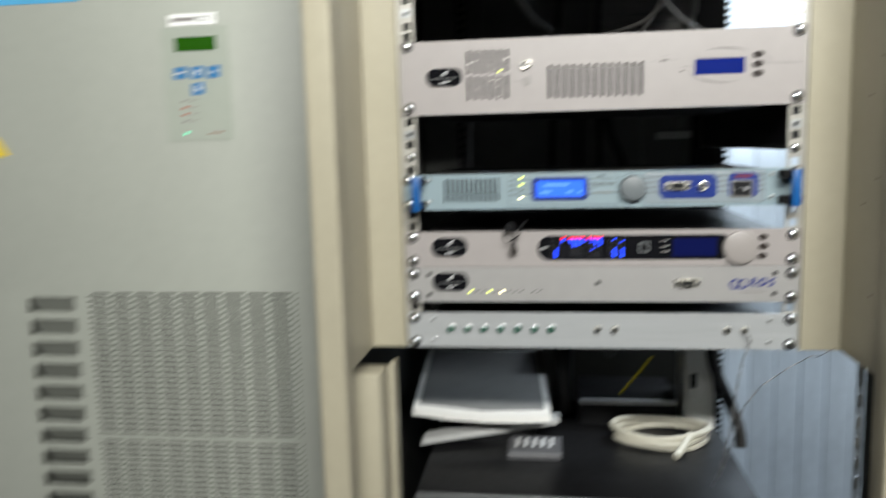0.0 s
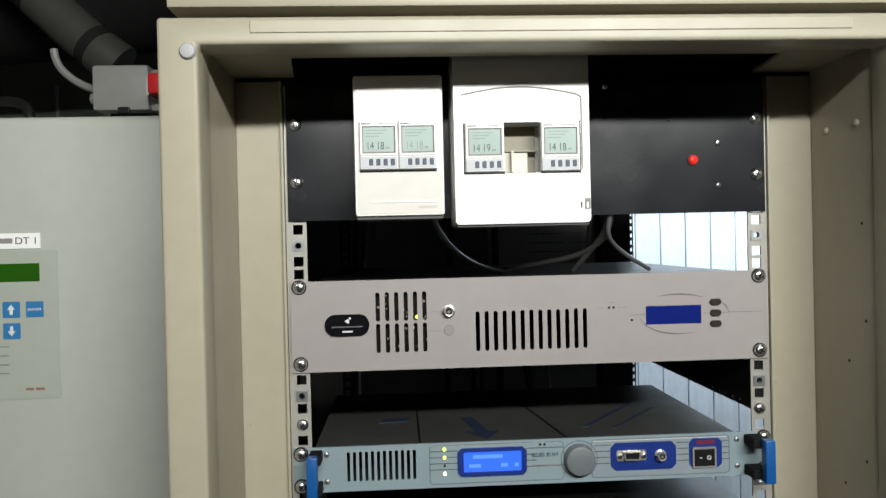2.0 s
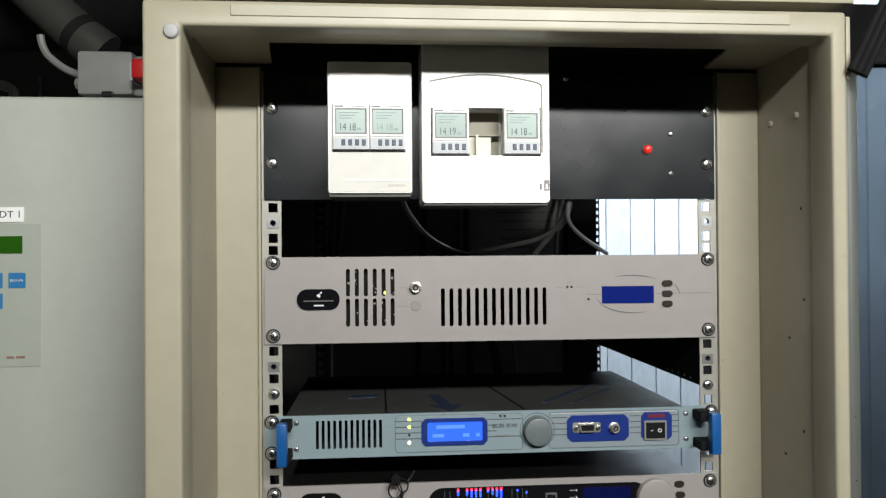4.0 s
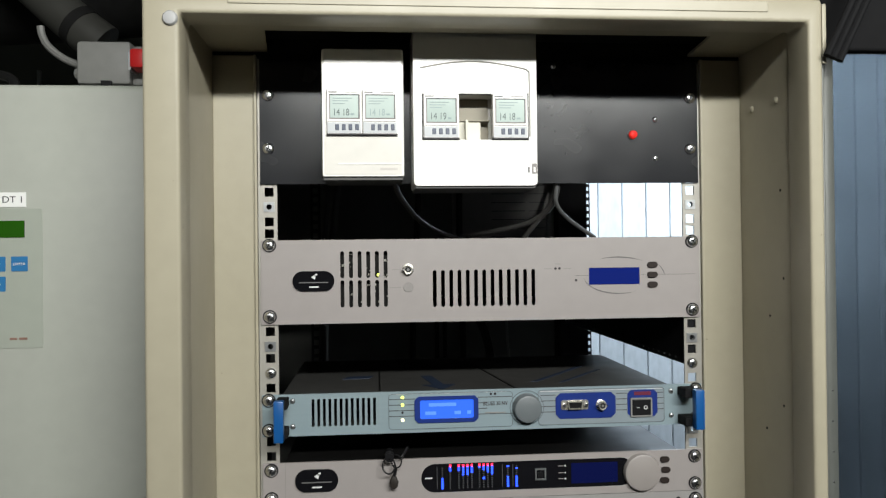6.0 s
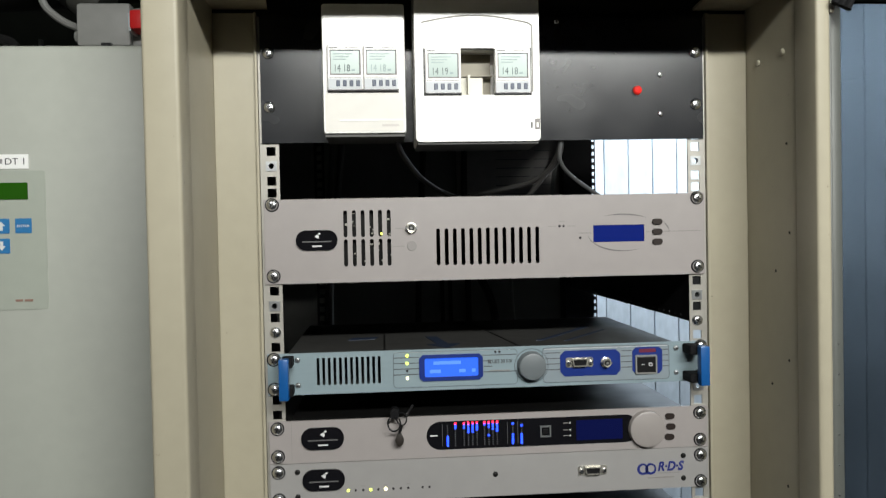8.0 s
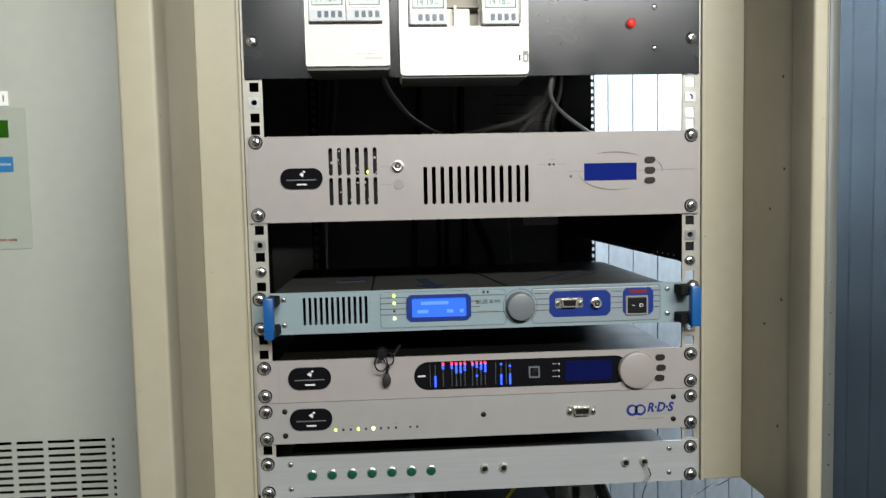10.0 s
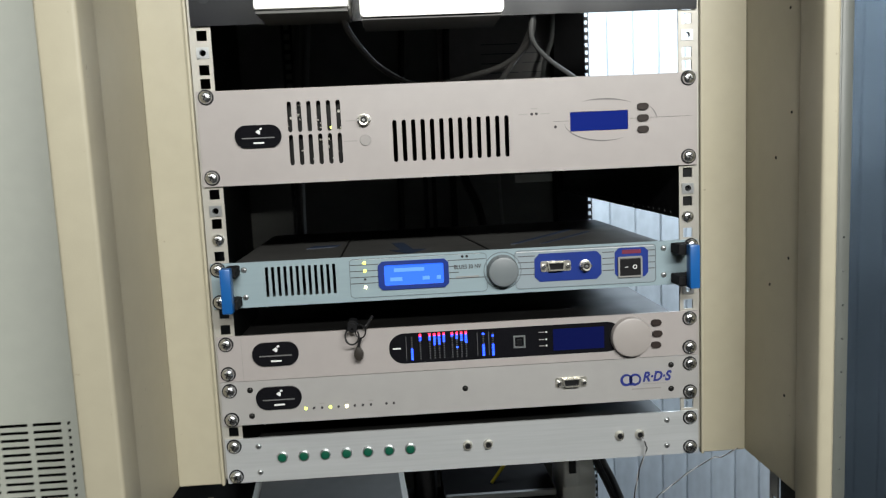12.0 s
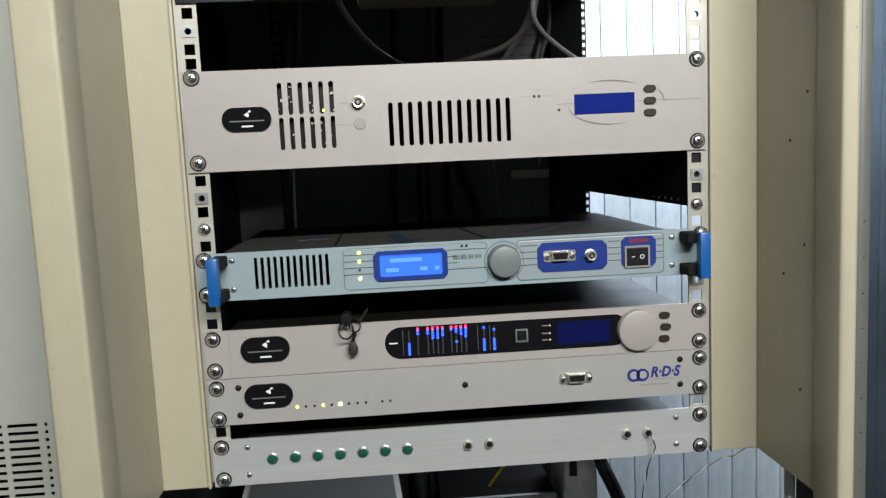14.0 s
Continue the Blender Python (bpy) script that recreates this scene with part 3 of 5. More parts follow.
def chassis(parent, x0, x1, z0, z1, y0, y1, material, wall=0.0015):
    """An open-fronted sheet-metal tray or case."""
    bm = B(x0 + wall, x1 - wall, y0, y1, z0 + wall, z1 - wall)
    bmesh.ops.recalc_face_normals(bm, faces=bm.faces[:])
    bmesh.ops.delete(bm, geom=[f for f in bm.faces if f.normal.y < -0.9], context="FACES_ONLY")
    bmesh.ops.solidify(bm, geom=bm.faces[:], thickness=-wall)
    return part("chassis", bm, material, parent, smooth=False)


def arc_line(x, z, rx, rz, a0, a1, w, y0, y1, n=24):
    outer, inner = [], []
    for i in range(n + 1):
        t = i / n
        a = radians(a0 + (a1 - a0) * t)
        ww = w * math.sin(math.pi * min(max(t, 0.03), 0.97)) + 0.00005
        outer.append((x + rx * math.cos(a), z + rz * math.sin(a)))
        inner.append((x + (rx - ww) * math.cos(a), z + (rz - ww) * math.sin(a)))
    return plate(outer + inner[::-1], [], y0, y1)


def bnc(parent, x, z, y, s=1.0):
    bm = bmesh.new()
    lathe(bm, (x, z), [(0.0030 * s, y - 0.004), (0.0032 * s, y - 0.0068), (0.0046 * s, y - 0.0070), (0.0049 * s, y - 0.002), (0.0062 * s, y - 0.0016), (0.0064 * s, y)], 20)
    c = part("connector", bm, NICKEL, parent, "round metal coaxial socket", smooth=True)
    part("socket_hole", cyl(bmesh.new(), (x, z), 0.0031 * s, 0.0031 * s, y - 0.0069, y - 0.005, 18), BLACK, c)
    part("insulator", cyl(bmesh.new(), (x, z), 0.0015 * s, 0.0015 * s, y - 0.0073, y - 0.005, 12), GREY_BOX, c)
    for lx in (-1, 1):
        part("bayonet_lug", B(x + lx * 0.0052 * s - 0.0008, x + lx * 0.0052 * s + 0.0008, y - 0.006, y - 0.0035, z - 0.0009, z + 0.0009), CHROME, c)
    part("pin", cyl(bmesh.new(), (x, z), 0.0007 * s, 0.0007 * s, y - 0.0076, y - 0.005, 8), CHROME, c)


def dsub(parent, x0, x1, z, y):
    w, h = (x1 - x0), 0.0085
    c = part("connector", plate(pill(x0, x1, z - h * 0.62, z + h * 0.62, 0.002), [], y - 0.001, y), NICKEL, parent, "nine-pin metal connector")
    q = 0.22 * w
    part("shell", plate([(x0 + q, z + h / 2), (x1 - q, z + h / 2), (x1 - q - 0.0015, z - h / 2), (x0 + q + 0.0015, z - h / 2)], [[(x0 + q + 0.001, z + h / 2 - 0.001), (x1 - q - 0.001, z + h / 2 - 0.001), (x1 - q - 0.0022, z - h / 2 + 0.001), (x0 + q + 0.0022, z - h / 2 + 0.001)]], y - 0.005, y - 0.001), NICKEL, c)
    part("insert", plate([(x0 + q + 0.001, z + h / 2 - 0.001), (x1 - q - 0.001, z + h / 2 - 0.001), (x1 - q - 0.0022, z - h / 2 + 0.001), (x0 + q + 0.0022, z - h / 2 + 0.001)], [], y - 0.003, y - 0.001), BLACK, c)
    for sx in (x0 + q * 0.45, x1 - q * 0.45):
        part("jack_screw", cyl(bmesh.new(), (sx, z), 0.0020, 0.0022, y - 0.005, y - 0.001, 6), CHROME, c)


def amplifier():
    """The two-unit amplifier with slotted front."""
    x0, x1, z0, z1 = -0.2413, 0.2413, 1.5155, 1.6055
    u = thing("amplifier", (0, 0.2, z0), "warm grey two-unit rack amplifier with slotted front panel", "rack amplifier")
    slots = []
    for k in range(6):
        x = -0.1555 + k * 0.0093
        slots.append(pill(x - 0.0021, x + 0.0021, 1.5640, 1.5930))
        slots.append(pill(x - 0.0021, x + 0.0021, 1.5325, 1.5618))
    for k in range(13):
        x = -0.0560 + k * 0.00905
        slots.append(pill(x - 0.0021, x + 0.0021, 1.5315, 1.5715))
    lcd = rect(0.1150, 0.1725, 1.5530, 1.5718)
    p = part("front_panel", plate(rect(x0, x1, z0, z1), slots + [lcd], FRONT, -0.0002), PINK_GREY, u)
    chassis(u, -0.219, 0.219, z0 + 0.002, z1 - 0.001, 0.0, 0.40, DARK_STEEL)
    part("display", B(0.1152, 0.1723, -0.0022, -0.0008, 1.5532, 1.5716), LCD_BLUE, u, "blue backlit display, blank")
    badge(p, -0.2080, -0.1640, 1.5508, 1.5722, FRONT)
    bnc(u, -0.0850, 1.5725, FRONT)
    part("blank_plug", cyl(bmesh.new(), (-0.0845, 1.5535), 0.0052, 0.0055, FRONT - 0.0010, FRONT, 20), MID_PRINT, u, "pale grey blanking disc")
    for x, z in ((0.0775, 1.5715), (0.0820, 1.5715), (0.1005, 1.5582)):
        part("indicator", cyl(bmesh.new(), (x, z), 0.0012, 0.0014, FRONT - 0.0006, FRONT, 12), LED_OFF, u)
    for z in (1.5745, 1.5635, 1.5525):
        part("button", plate(pill(0.1812, 0.1925, z - 0.0032, z + 0.0032), [], FRONT - 0.0022, FRONT + 0.0005), BROWN_KEY, u, "brown oval rubber button")
    y0, y1 = FRONT - 0.0003, FRONT + 0.0002
    part("printed_line", arc_line(0.1480, 0.0 + 1.5625, 0.0430, 0.0215, 50, 118, 0.0014, y0, y1), ARC_PRINT, p)
    part("printed_line", arc_line(0.1480, 1.5625, 0.0390, 0.0200, 185, 300, 0.0014, y0, y1), ARC_PRINT, p)
    part("printed_line", arc_line(0.1860, 1.5625, 0.0150, 0.0140, 0, 60, 0.0009, y0, y1), ARC_PRINT, p)
    part("printed_line", B(0.0985, 0.1145, y0, y1, 1.5632, 1.5636), ARC_PRINT, p)
    part("printed_line", B(0.1740, 0.1800, y0, y1, 1.5632, 1.5636), ARC_PRINT, p)
    part("printed_line", B(0.1935, 0.2360, y0, y1, 1.5634, 1.5638), ARC_PRINT, p)
    for a, b, z in ((0.0645, 0.0735, 1.5714), (0.0860, 0.0950, 1.5714), (0.0770, 0.0830, 1.5765), (-0.1025, -0.0925, 1.5725), (-0.1050, -0.0925, 1.5532)):
        part("writing_bar", B(a, b, y0, y1, z - 0.0005, z + 0.0005), MID_PRINT, p)
    # fan grille and board behind the first slots
    g = bmesh.new()
    for k in range(34):
        gx, gz = random.uniform(-0.160, -0.105), random.uniform(1.533, 1.592)
        s = random.uniform(0.0005, 0.0013)
        box(g, gx - s, gx + s, 0.004, 0.007, gz - s, gz + s)
    part("circuit_board", g, NICKEL, u, "components glinting behind the slots")
    part("board", B(-0.165, -0.100, 0.0065, 0.0085, 1.527, 1.598), DARK_STEEL, u)
    part("lit_led", cyl(bmesh.new(), (-0.1168, 1.5672), 0.0015, 0.0015, 0.002, 0.0066, 10), LED_YELLOW, u, "yellow-green lit indicator behind the slots")
    rack_screws(u, (1.5240, 1.6000))


def timer_panel():
    z0, z1 = 1.6655, 1.7995
    u = thing("timer_rack_unit", (0, 0.0, z0), "black three-unit panel carrying two white timer boxes", "rack panel")
    part("front_panel", plate(rect(-0.2413, 0.2413, z0, z1), [], FRONT, -0.0002), BLACK_PANEL, u)
    rack_screws(u, (1.7035, 1.7605), cup=False)
    for z in (1.7360, 1.6930):
        share("screw", SMALL_SCREW, (0.1925, FRONT, z), u, "small bright screw")
    lamp = bmesh.new()
    lathe(lamp, (0.1665, 1.7190), [(0.0020, FRONT - 0.0060), (0.0040, FRONT - 0.0050), (0.0046, FRONT - 0.0025), (0.0048, FRONT)], 18)
    il = part("indicator_lamp", lamp, LAMP_RED, u, "red indicator lamp, lit", smooth=True)
    part("collar", plate(ring(0.1665, 1.7190, 0.0058), [ring(0.1665, 1.7190, 0.0049)], FRONT - 0.0016, FRONT + 0.0004), BLACK, il, "thin black collar")
    for x, z in ((-0.151, 1.7995), (-0.142, 1.7995), (0.078, 1.7985)):
        share("screw", SMALL_SCREW, (x, FRONT, z - 0.004), u)


def timer_module(parent, x0, x1, z0, z1, y, text, faded=False):
    """A small digital timer: bezel, display, digits, four keys."""
    m = part("timer", B(x0, x1, y - 0.004, y + 0.004, z0, z1, bev=0.0008, seg=1), WHITE, parent, "digital time switch with grey-green display")
    w, h = x1 - x0, z1 - z0
    yy = y - 0.0040
    part("bezel_line", B(x0 + w * 0.04, x1 - w * 0.04, yy - 0.0002, yy + 0.001, z0 + h * 0.285, z0 + h * 0.30), MID_PRINT, m)
    part("key_field", B(x0 + w * 0.03, x1 - w * 0.03, yy - 0.0003, yy + 0.001, z0 + h * 0.03, z0 + h * 0.27), KEY_FIELD, m, "pale grey field round the keys")
    part("module_edge", B(x0 + w * 0.005, x0 + w * 0.03, yy - 0.0004, yy + 0.001, z0, z1), MID_PRINT, m)
    part("module_edge", B(x0, x1, yy - 0.0004, yy + 0.001, z0 - h * 0.005, z0 + h * 0.02), DARK_PRINT, m)
    part("recess", B(x0 + w * 0.08, x1 - w * 0.06, yy - 0.0003, yy + 0.001, z0 + h * 0.34, z0 + h * 0.90), MID_PRINT, m)
    part("display", B(x0 + w * 0.11, x1 - w * 0.10, yy - 0.0006, yy + 0.001, z0 + h * 0.37, z0 + h * 0.88), LCD_GREY, m)
    part("display_edge", B(x0 + w * 0.09, x1 - w * 0.08, yy - 0.0007, yy, z0 + h * 0.875, z0 + h * 0.90), DARK_PRINT, m)
    part("display_edge", B(x1 - w * 0.105, x1 - w * 0.07, yy - 0.0007, yy, z0 + h * 0.36, z0 + h * 0.90), DIM_PRINT, m)
    part("writing_bar", B(x0 + w * 0.06, x0 + w * 0.30, yy - 0.0003, yy + 0.001, z0 + h * 0.935, z0 + h * 0.96), DIM_PRINT, m)
    part("writing_bar", B(x0 + w * 0.52, x1 - w * 0.12, yy - 0.0003, yy + 0.001, z0 + h * 0.94, z0 + h * 0.955), MID_PRINT, m)
    letters("digits", text, h * 0.22, x0 + w * 0.22, z0 + h * 0.42, yy - 0.0008, LCD_DIGIT if not faded else LCD_FAINT, m, width=w * 0.42)
    part("writing_bar", B(x0 + w * 0.68, x0 + w * 0.78, yy - 0.0009, yy, z0 + h * 0.43, z0 + h * 0.47), LCD_FAINT, m)
    for r in range(3):
        part("writing_bar", B(x0 + w * 0.18, x0 + w * (0.72 - 0.1 * r), yy - 0.0009, yy, z0 + h * (0.80 - 0.06 * r), z0 + h * (0.818 - 0.06 * r)), LCD_FAINT, m)
    for k in range(4):
        kx = x0 + w * (0.30 + 0.185 * k)
        part("key", B(kx - w * 0.052, kx + w * 0.052, yy - 0.0010, yy + 0.001, z0 + h * 0.09, z0 + h * 0.225, bev=0.0004, seg=1), NAVY_KEY, m, "small dark blue key")


def timer_box_a():
    x0, x1, z0, z1, yf = -0.1715, -0.0900, 1.6660, 1.7945, -0.068
    u = thing("timer_box", ((x0 + x1) / 2, -0.03, z0), "white plastic timer housing with two digital time switches", "timer box", "timer boxes on the black panel")
    part("housing", B(x0, x1, yf, FRONT, z0, z1, bev=0.003, seg=3), WHITE, u, smooth=True)
    # Dark sheet added below the white housing in place of its shade.
    part("base_plate", B(x0 + 0.0015, x1 - 0.0015, yf + 0.002, FRONT, z0 - 0.0025, z0 - 0.0002), BASE_SHADE, u, "dark sheet standing in for shade under the housing")
    part("front_cover", plate(pill(x0 + 0.001, x1 - 0.001, z0 + 0.001, z1 - 0.016, 0.002), [], yf - 0.0015, yf + 0.001), WHITE, u)
    w = 0.0350
    timer_module(u, -0.1665, -0.1665 + w, 1.7080, 1.7520, yf - 0.0010, "14 18")
    timer_module(u, -0.1313, -0.1313 + w, 1.7080, 1.7520, yf - 0.0010, "14 18", faded=True)
    part("lower_cover", plate(pill(x0 + 0.0022, x1 - 0.0022, z0 + 0.0022, 1.7058, 0.0015), [], yf - 0.0019, yf - 0.001), mat("off_white_cover", (0.62, 0.60, 0.555), 0.45, vary=0.04, stain=0.06), u, "slightly darker, creamier lower cover")
    part("edge_shadow_gap", B(-0.1665, -0.0965, yf - 0.0022, yf, 1.7062, 1.7072), DARK_PRINT, u, "dark gap under the time switches")
    part("cover_ridge", B(x0 + 0.016, x1 - 0.004, yf - 0.0026, yf, 1.6785, 1.6797), WHITE, u)
    part("writing_bar", B(-0.114, -0.097, yf - 0.0021, yf, 1.6730, 1.6752), mat("faint_print", (0.50, 0.47, 0.44), 0.5), u)


def timer_box_b():
    x0, x1, z0, z1, yf = -0.0805, 0.0440, 1.6570, 1.8190, -0.072
    u = thing("timer_box", ((x0 + x1) / 2, -0.03, z0), "larger white timer housing with two time switches and an empty bay", "timer box", "timer boxes on the black panel")
    bay = rect(-0.0345, -0.0020, 1.7040, 1.7485)
    win = rect(-0.0715, 0.0350, 1.7030, 1.7490)
    part("housing", B(x0, x1, yf + 0.030, FRONT, z0, z1, bev=0.003, seg=3), WHITE, u, smooth=True)
    # Same added dark sheet: the shaded underside of the larger housing.
    part("base_plate", B(x0 + 0.0015, x1 - 0.0015, yf + 0.003, FRONT, z0 - 0.0022, z0 - 0.0002), BASE_SHADE, u, "dark sheet standing in for shade under the housing")
    part("front_cover", plate(pill(x0, x1, z0, z1 - 0.001, 0.004), [win], yf, yf + 0.031), WHITE, u)
    y0, y1 = yf - 0.0009, yf + 0.0005
    arch = [(-0.0735 + 0.0105 * i, yf - 0.0002, 1.7730 + 0.0085 * math.sin(math.pi * (0.06 + 0.88 * i / 10))) for i in range(11)]
    part("cover_ridge", tube(arch + [(0.0352, yf - 0.0002, 1.7725), (0.0366, yf - 0.0002, 1.7690), (0.0368, yf - 0.0002, 1.740), (0.0368, yf - 0.0002, 1.706)], 0.0008, seg=6), RIDGE_SHADE, u, "moulded arch on the cover", smooth=True)
    timer_module(u, -0.0710, -0.0350, 1.7040, 1.7485, yf + 0.002, "14 19")
    timer_module(u, -0.0015, 0.0345, 1.7040, 1.7485, yf + 0.002, "14 18")
    # Bay back and ledge get their shade from the darker colour.
    part("bay_floor", B(-0.0345, -0.0020, yf + 0.026, yf + 0.0295, 1.7040, 1.7485), BAY_SHADE, u, "back of the empty bay, its shade put into the colour")
    part("bay_block", B(-0.0345, -0.0110, yf + 0.016, yf + 0.026, 1.7045, 1.7235, bev=0.0008, seg=1), CREAM, u)
    part("bay_rail", B(-0.0275, -0.0250, yf + 0.006, yf + 0.021, 1.7045, 1.7240), CREAM, u)
    part("bay_rail", B(-0.0345, -0.0020, yf + 0.014, yf + 0.026, 1.7240, 1.7255), BAY_SHADE, u)
    for gx0, gx1, gz0, gz1 in ((-0.0722, -0.0709, 1.7028, 1.7490), (0.0345, 0.0356, 1.7040, 1.7500), (-0.0722, -0.0346, 1.7024, 1.7036), (-0.0018, 0.0356, 1.7024, 1.7036), (-0.0345, -0.0020, 1.7486, 1.7494)):
        part("window_gap", B(gx0, gx1, yf - 0.0003, yf + 0.004, gz0, gz1), BLACK, u, "dark gap round the time switch")
    part("latch", plate(rect(0.0385, 0.0435, 1.6690, 1.6790), [rect(0.0398, 0.0422, 1.6702, 1.6755)], y0, y1), MID_PRINT, u)
    part("latch", B(0.0345, 0.0358, y0, y1, 1.6700, 1.6755), DARK_PRINT, u)


def exciter():
    """The one-unit light blue transmitter with handles."""
    x0, x1, z0, z1 = -0.2413, 0.2413, 1.3962, 1.4408
    u = thing("exciter", (0, 0.15, z0), "light blue-grey one-unit transmitter with blue handles and lit display", "rack transmitter")
    slots = [rect(-0.1895 + k * 0.00595, -0.1895 + k * 0.00595 + 0.0030, 1.4058, 1.4350) for k in range(12)]
    lcd = pill(-0.0735, -0.0150, 1.4105, 1.4310, 0.002)
    p = part("front_panel", plate(rect(x0, x1, z0, z1), slots + [lcd], FRONT, -0.0002), BLUE_GREY, u)
    chassis(u, -0.2215, 0.2080, z0 + 0.001, z1 - 0.002, 0.0, 0.27, GREY_STEEL)
    for a, b in ((-0.1172, -0.1155),):
        part("lid_seam", B(a, b, 0.004, 0.268, z1 - 0.002, z1 - 0.0012), DARK_STEEL, u)
    seam = bmesh.new()
    box(seam, 0.0310, 0.0330, 0.004, 0.268, z1 - 0.002, z1 - 0.0012)
    for v in seam.verts:
        v.co.x -= (v.co.y - 0.02) * 0.12
    part("lid_seam", seam, DARK_STEEL, u)
    # worn blue marker strokes on the lid: an arrow towards the front and two smears
    def stroke(pts, name, label=""):
        bm = plate(pts, [], z1 - 0.0019, z1 - 0.0014)
        for v in bm.verts:
            v.co = Vector((v.co.x, v.co.z, v.co.y))
        part(name, bm, LID_MARK, u, label)
    stroke([(-0.066, 0.112), (-0.053, 0.112), (-0.043, 0.046), (-0.030, 0.046), (-0.047, 0.014), (-0.068, 0.046), (-0.056, 0.046)], "arrow_marking", "dark blue arrow marking on the lid")
    stroke([(0.060, 0.05), (0.067, 0.05), (0.150, 0.16), (0.146, 0.165)], "smear")
    stroke([(0.090, 0.04), (0.094, 0.04), (0.165, 0.13), (0.162, 0.134)], "smear")
    stroke([(-0.160, 0.10), (-0.128, 0.105), (-0.124, 0.122), (-0.155, 0.120)], "smear")
    y0, y1 = FRONT - 0.0004, FRONT + 0.0002
    # printed foil fields
    part("foil", plate(pill(-0.1075, 0.0280, 1.4000, 1.4385, 0.003), [pill(-0.0742, -0.0143, 1.4098, 1.4317, 0.002)], y0, y1), BLUE_GREY, u)
    part("foil", plate(pill(0.0560, 0.1985, 1.4000, 1.4380, 0.004), [], y0, y1), BLUE_FOIL, u, "grey printed field")
    for a, b in ((-0.1075, 0.0280), (0.0560, 0.1985)):
        part("foil_edge", plate(pill(a, b, 1.3998, 1.4386, 0.004), [pill(a + 0.0006, b - 0.0006, 1.4004, 1.4380, 0.0035)], y0 - 0.0004, y1), FOIL_EDGE, u)
    part("knob_ring", plate(ring(0.0435, 1.4195, 0.0190, 32), [ring(0.0435, 1.4195, 0.0182, 32)], y0 - 0.0002, y1), FOIL_EDGE, u)
    # White bars paint the light caught along the foils' top edges.
    part("highlight_line", B(0.0580, 0.1960, y0 - 0.0006, y1, 1.4366, 1.4371), WHITE_PRINT, u)
    part("highlight_line", B(-0.1060, 0.0220, y0 - 0.0003, y1, 1.4378, 1.4384), WHITE_PRINT, u)
    for k in range(4):
        z = 1.4325 - k * 0.0061
        part("printed_line", B(-0.1075, -0.0790, y0 - 0.0002, y1, z - 0.0004, z + 0.0004), DARK_PRINT, u)
        part("printed_line", B(-0.0105, 0.0270 if k in (0, 3) else 0.0, y0 - 0.0002, y1, z - 0.0004, z + 0.0004), DARK_PRINT, u)
        part("printed_line", B(0.0590, 0.0760, y0 - 0.0002, y1, z - 0.0004, z + 0.0004), DARK_PRINT, u)
        part("printed_line", B(0.1440, 0.1560, y0 - 0.0002, y1, z - 0.0004, z + 0.0004), DARK_PRINT, u)
        part("printed_line", B(0.1900, 0.1975, y0 - 0.0002, y1, z - 0.0004, z + 0.0004), DARK_PRINT, u)
    for k, m in enumerate((LED_YELLOW, LED_YELLOW, LED_OFF, LED_WHITE)):
        z = 1.4345 - k * 0.0081
        r = 0.0017 if k != 2 else 0.0013
        led = bmesh.new()
        lathe(led, (-0.0925, z), [(r * 0.5, y0 - 0.0018), (r * 0.9, y0 - 0.0012), (r, y1)], 12)
        part("indicator_led", led, m, u, "small lit indicator" if k != 2 else "small unlit indicator", smooth=True)

    def oct_pts(a, b, c, d, k):
        return [(a + k, c), (b - k, c), (b, c + k), (b, d - k), (b - k, d), (a + k, d), (a, d - k), (a, c + k)]
    f = part("display_frame", plate(oct_pts(-0.0795, -0.0100, 1.4065, 1.4350, 0.004), [pill(-0.0735, -0.0150, 1.4105, 1.4310, 0.002)], FRONT - 0.0020, FRONT + 0.0005), BLUE_PRINT, u, "blue display surround")
    part("display", plate(pill(-0.0738, -0.0147, 1.4102, 1.4313, 0.002), [], -0.0026, -0.0006), LCD_BLUE_LIT, f, "lit bright blue display")
    for a, b, z in ((-0.068, -0.056, 1.4165), (-0.036, -0.029, 1.4165), (-0.022, -0.018, 1.4165), (-0.064, -0.034, 1.4255)):
        part("writing_bar", B(a, b, -0.0030, -0.0024, z - 0.0018, z + 0.0018), LCD_TEXT, f)
    letters("model_name", "BLUES 30 NV", 0.0058, -0.0045, 1.4235, y0 - 0.0002, DARK_PRINT, u, "printed model name", width=0.0270, bold=0.00012)
    part("writing_bar", B(-0.003, 0.020, y0 - 0.0003, y1, 1.4150, 1.4160), MID_PRINT, u)
    for x in (0.0040, 0.0085):
        part("indicator", cyl(bmesh.new(), (x, 1.4358), 0.0013, 0.0015, y0 - 0.0006, y1, 10), LED_OFF, u)
    kn = bmesh.new()
    lathe(kn, (0.0435, 1.4195), [(0.0125, FRONT - 0.0105), (0.0143, FRONT - 0.0098), (0.0150, FRONT - 0.0082), (0.0154, FRONT - 0.0015), (0.0162, FRONT)], 40)
    part("knob", kn, GREY_KNOB, u, "large round grey tuning knob", smooth=True)
    part("blue_field", plate(oct_pts(0.0755, 0.1430, 1.4062, 1.4345, 0.005), [], FRONT - 0.0009, FRONT), BLUE_PRINT, u)
    dsub(u, 0.0815, 0.1120, 1.4215, FRONT - 0.0009)
    bnc(u, 0.1265, 1.4205, FRONT - 0.0009, 0.95)
    part("blue_field", plate(oct_pts(0.1565, 0.1905, 1.4062, 1.4360, 0.004), [], FRONT - 0.0009, FRONT), BLUE_PRINT, u)
    part("writing_bar", B(0.1640, 0.1830, FRONT - 0.0013, FRONT, 1.4300, 1.4340), DIM_RED, u)
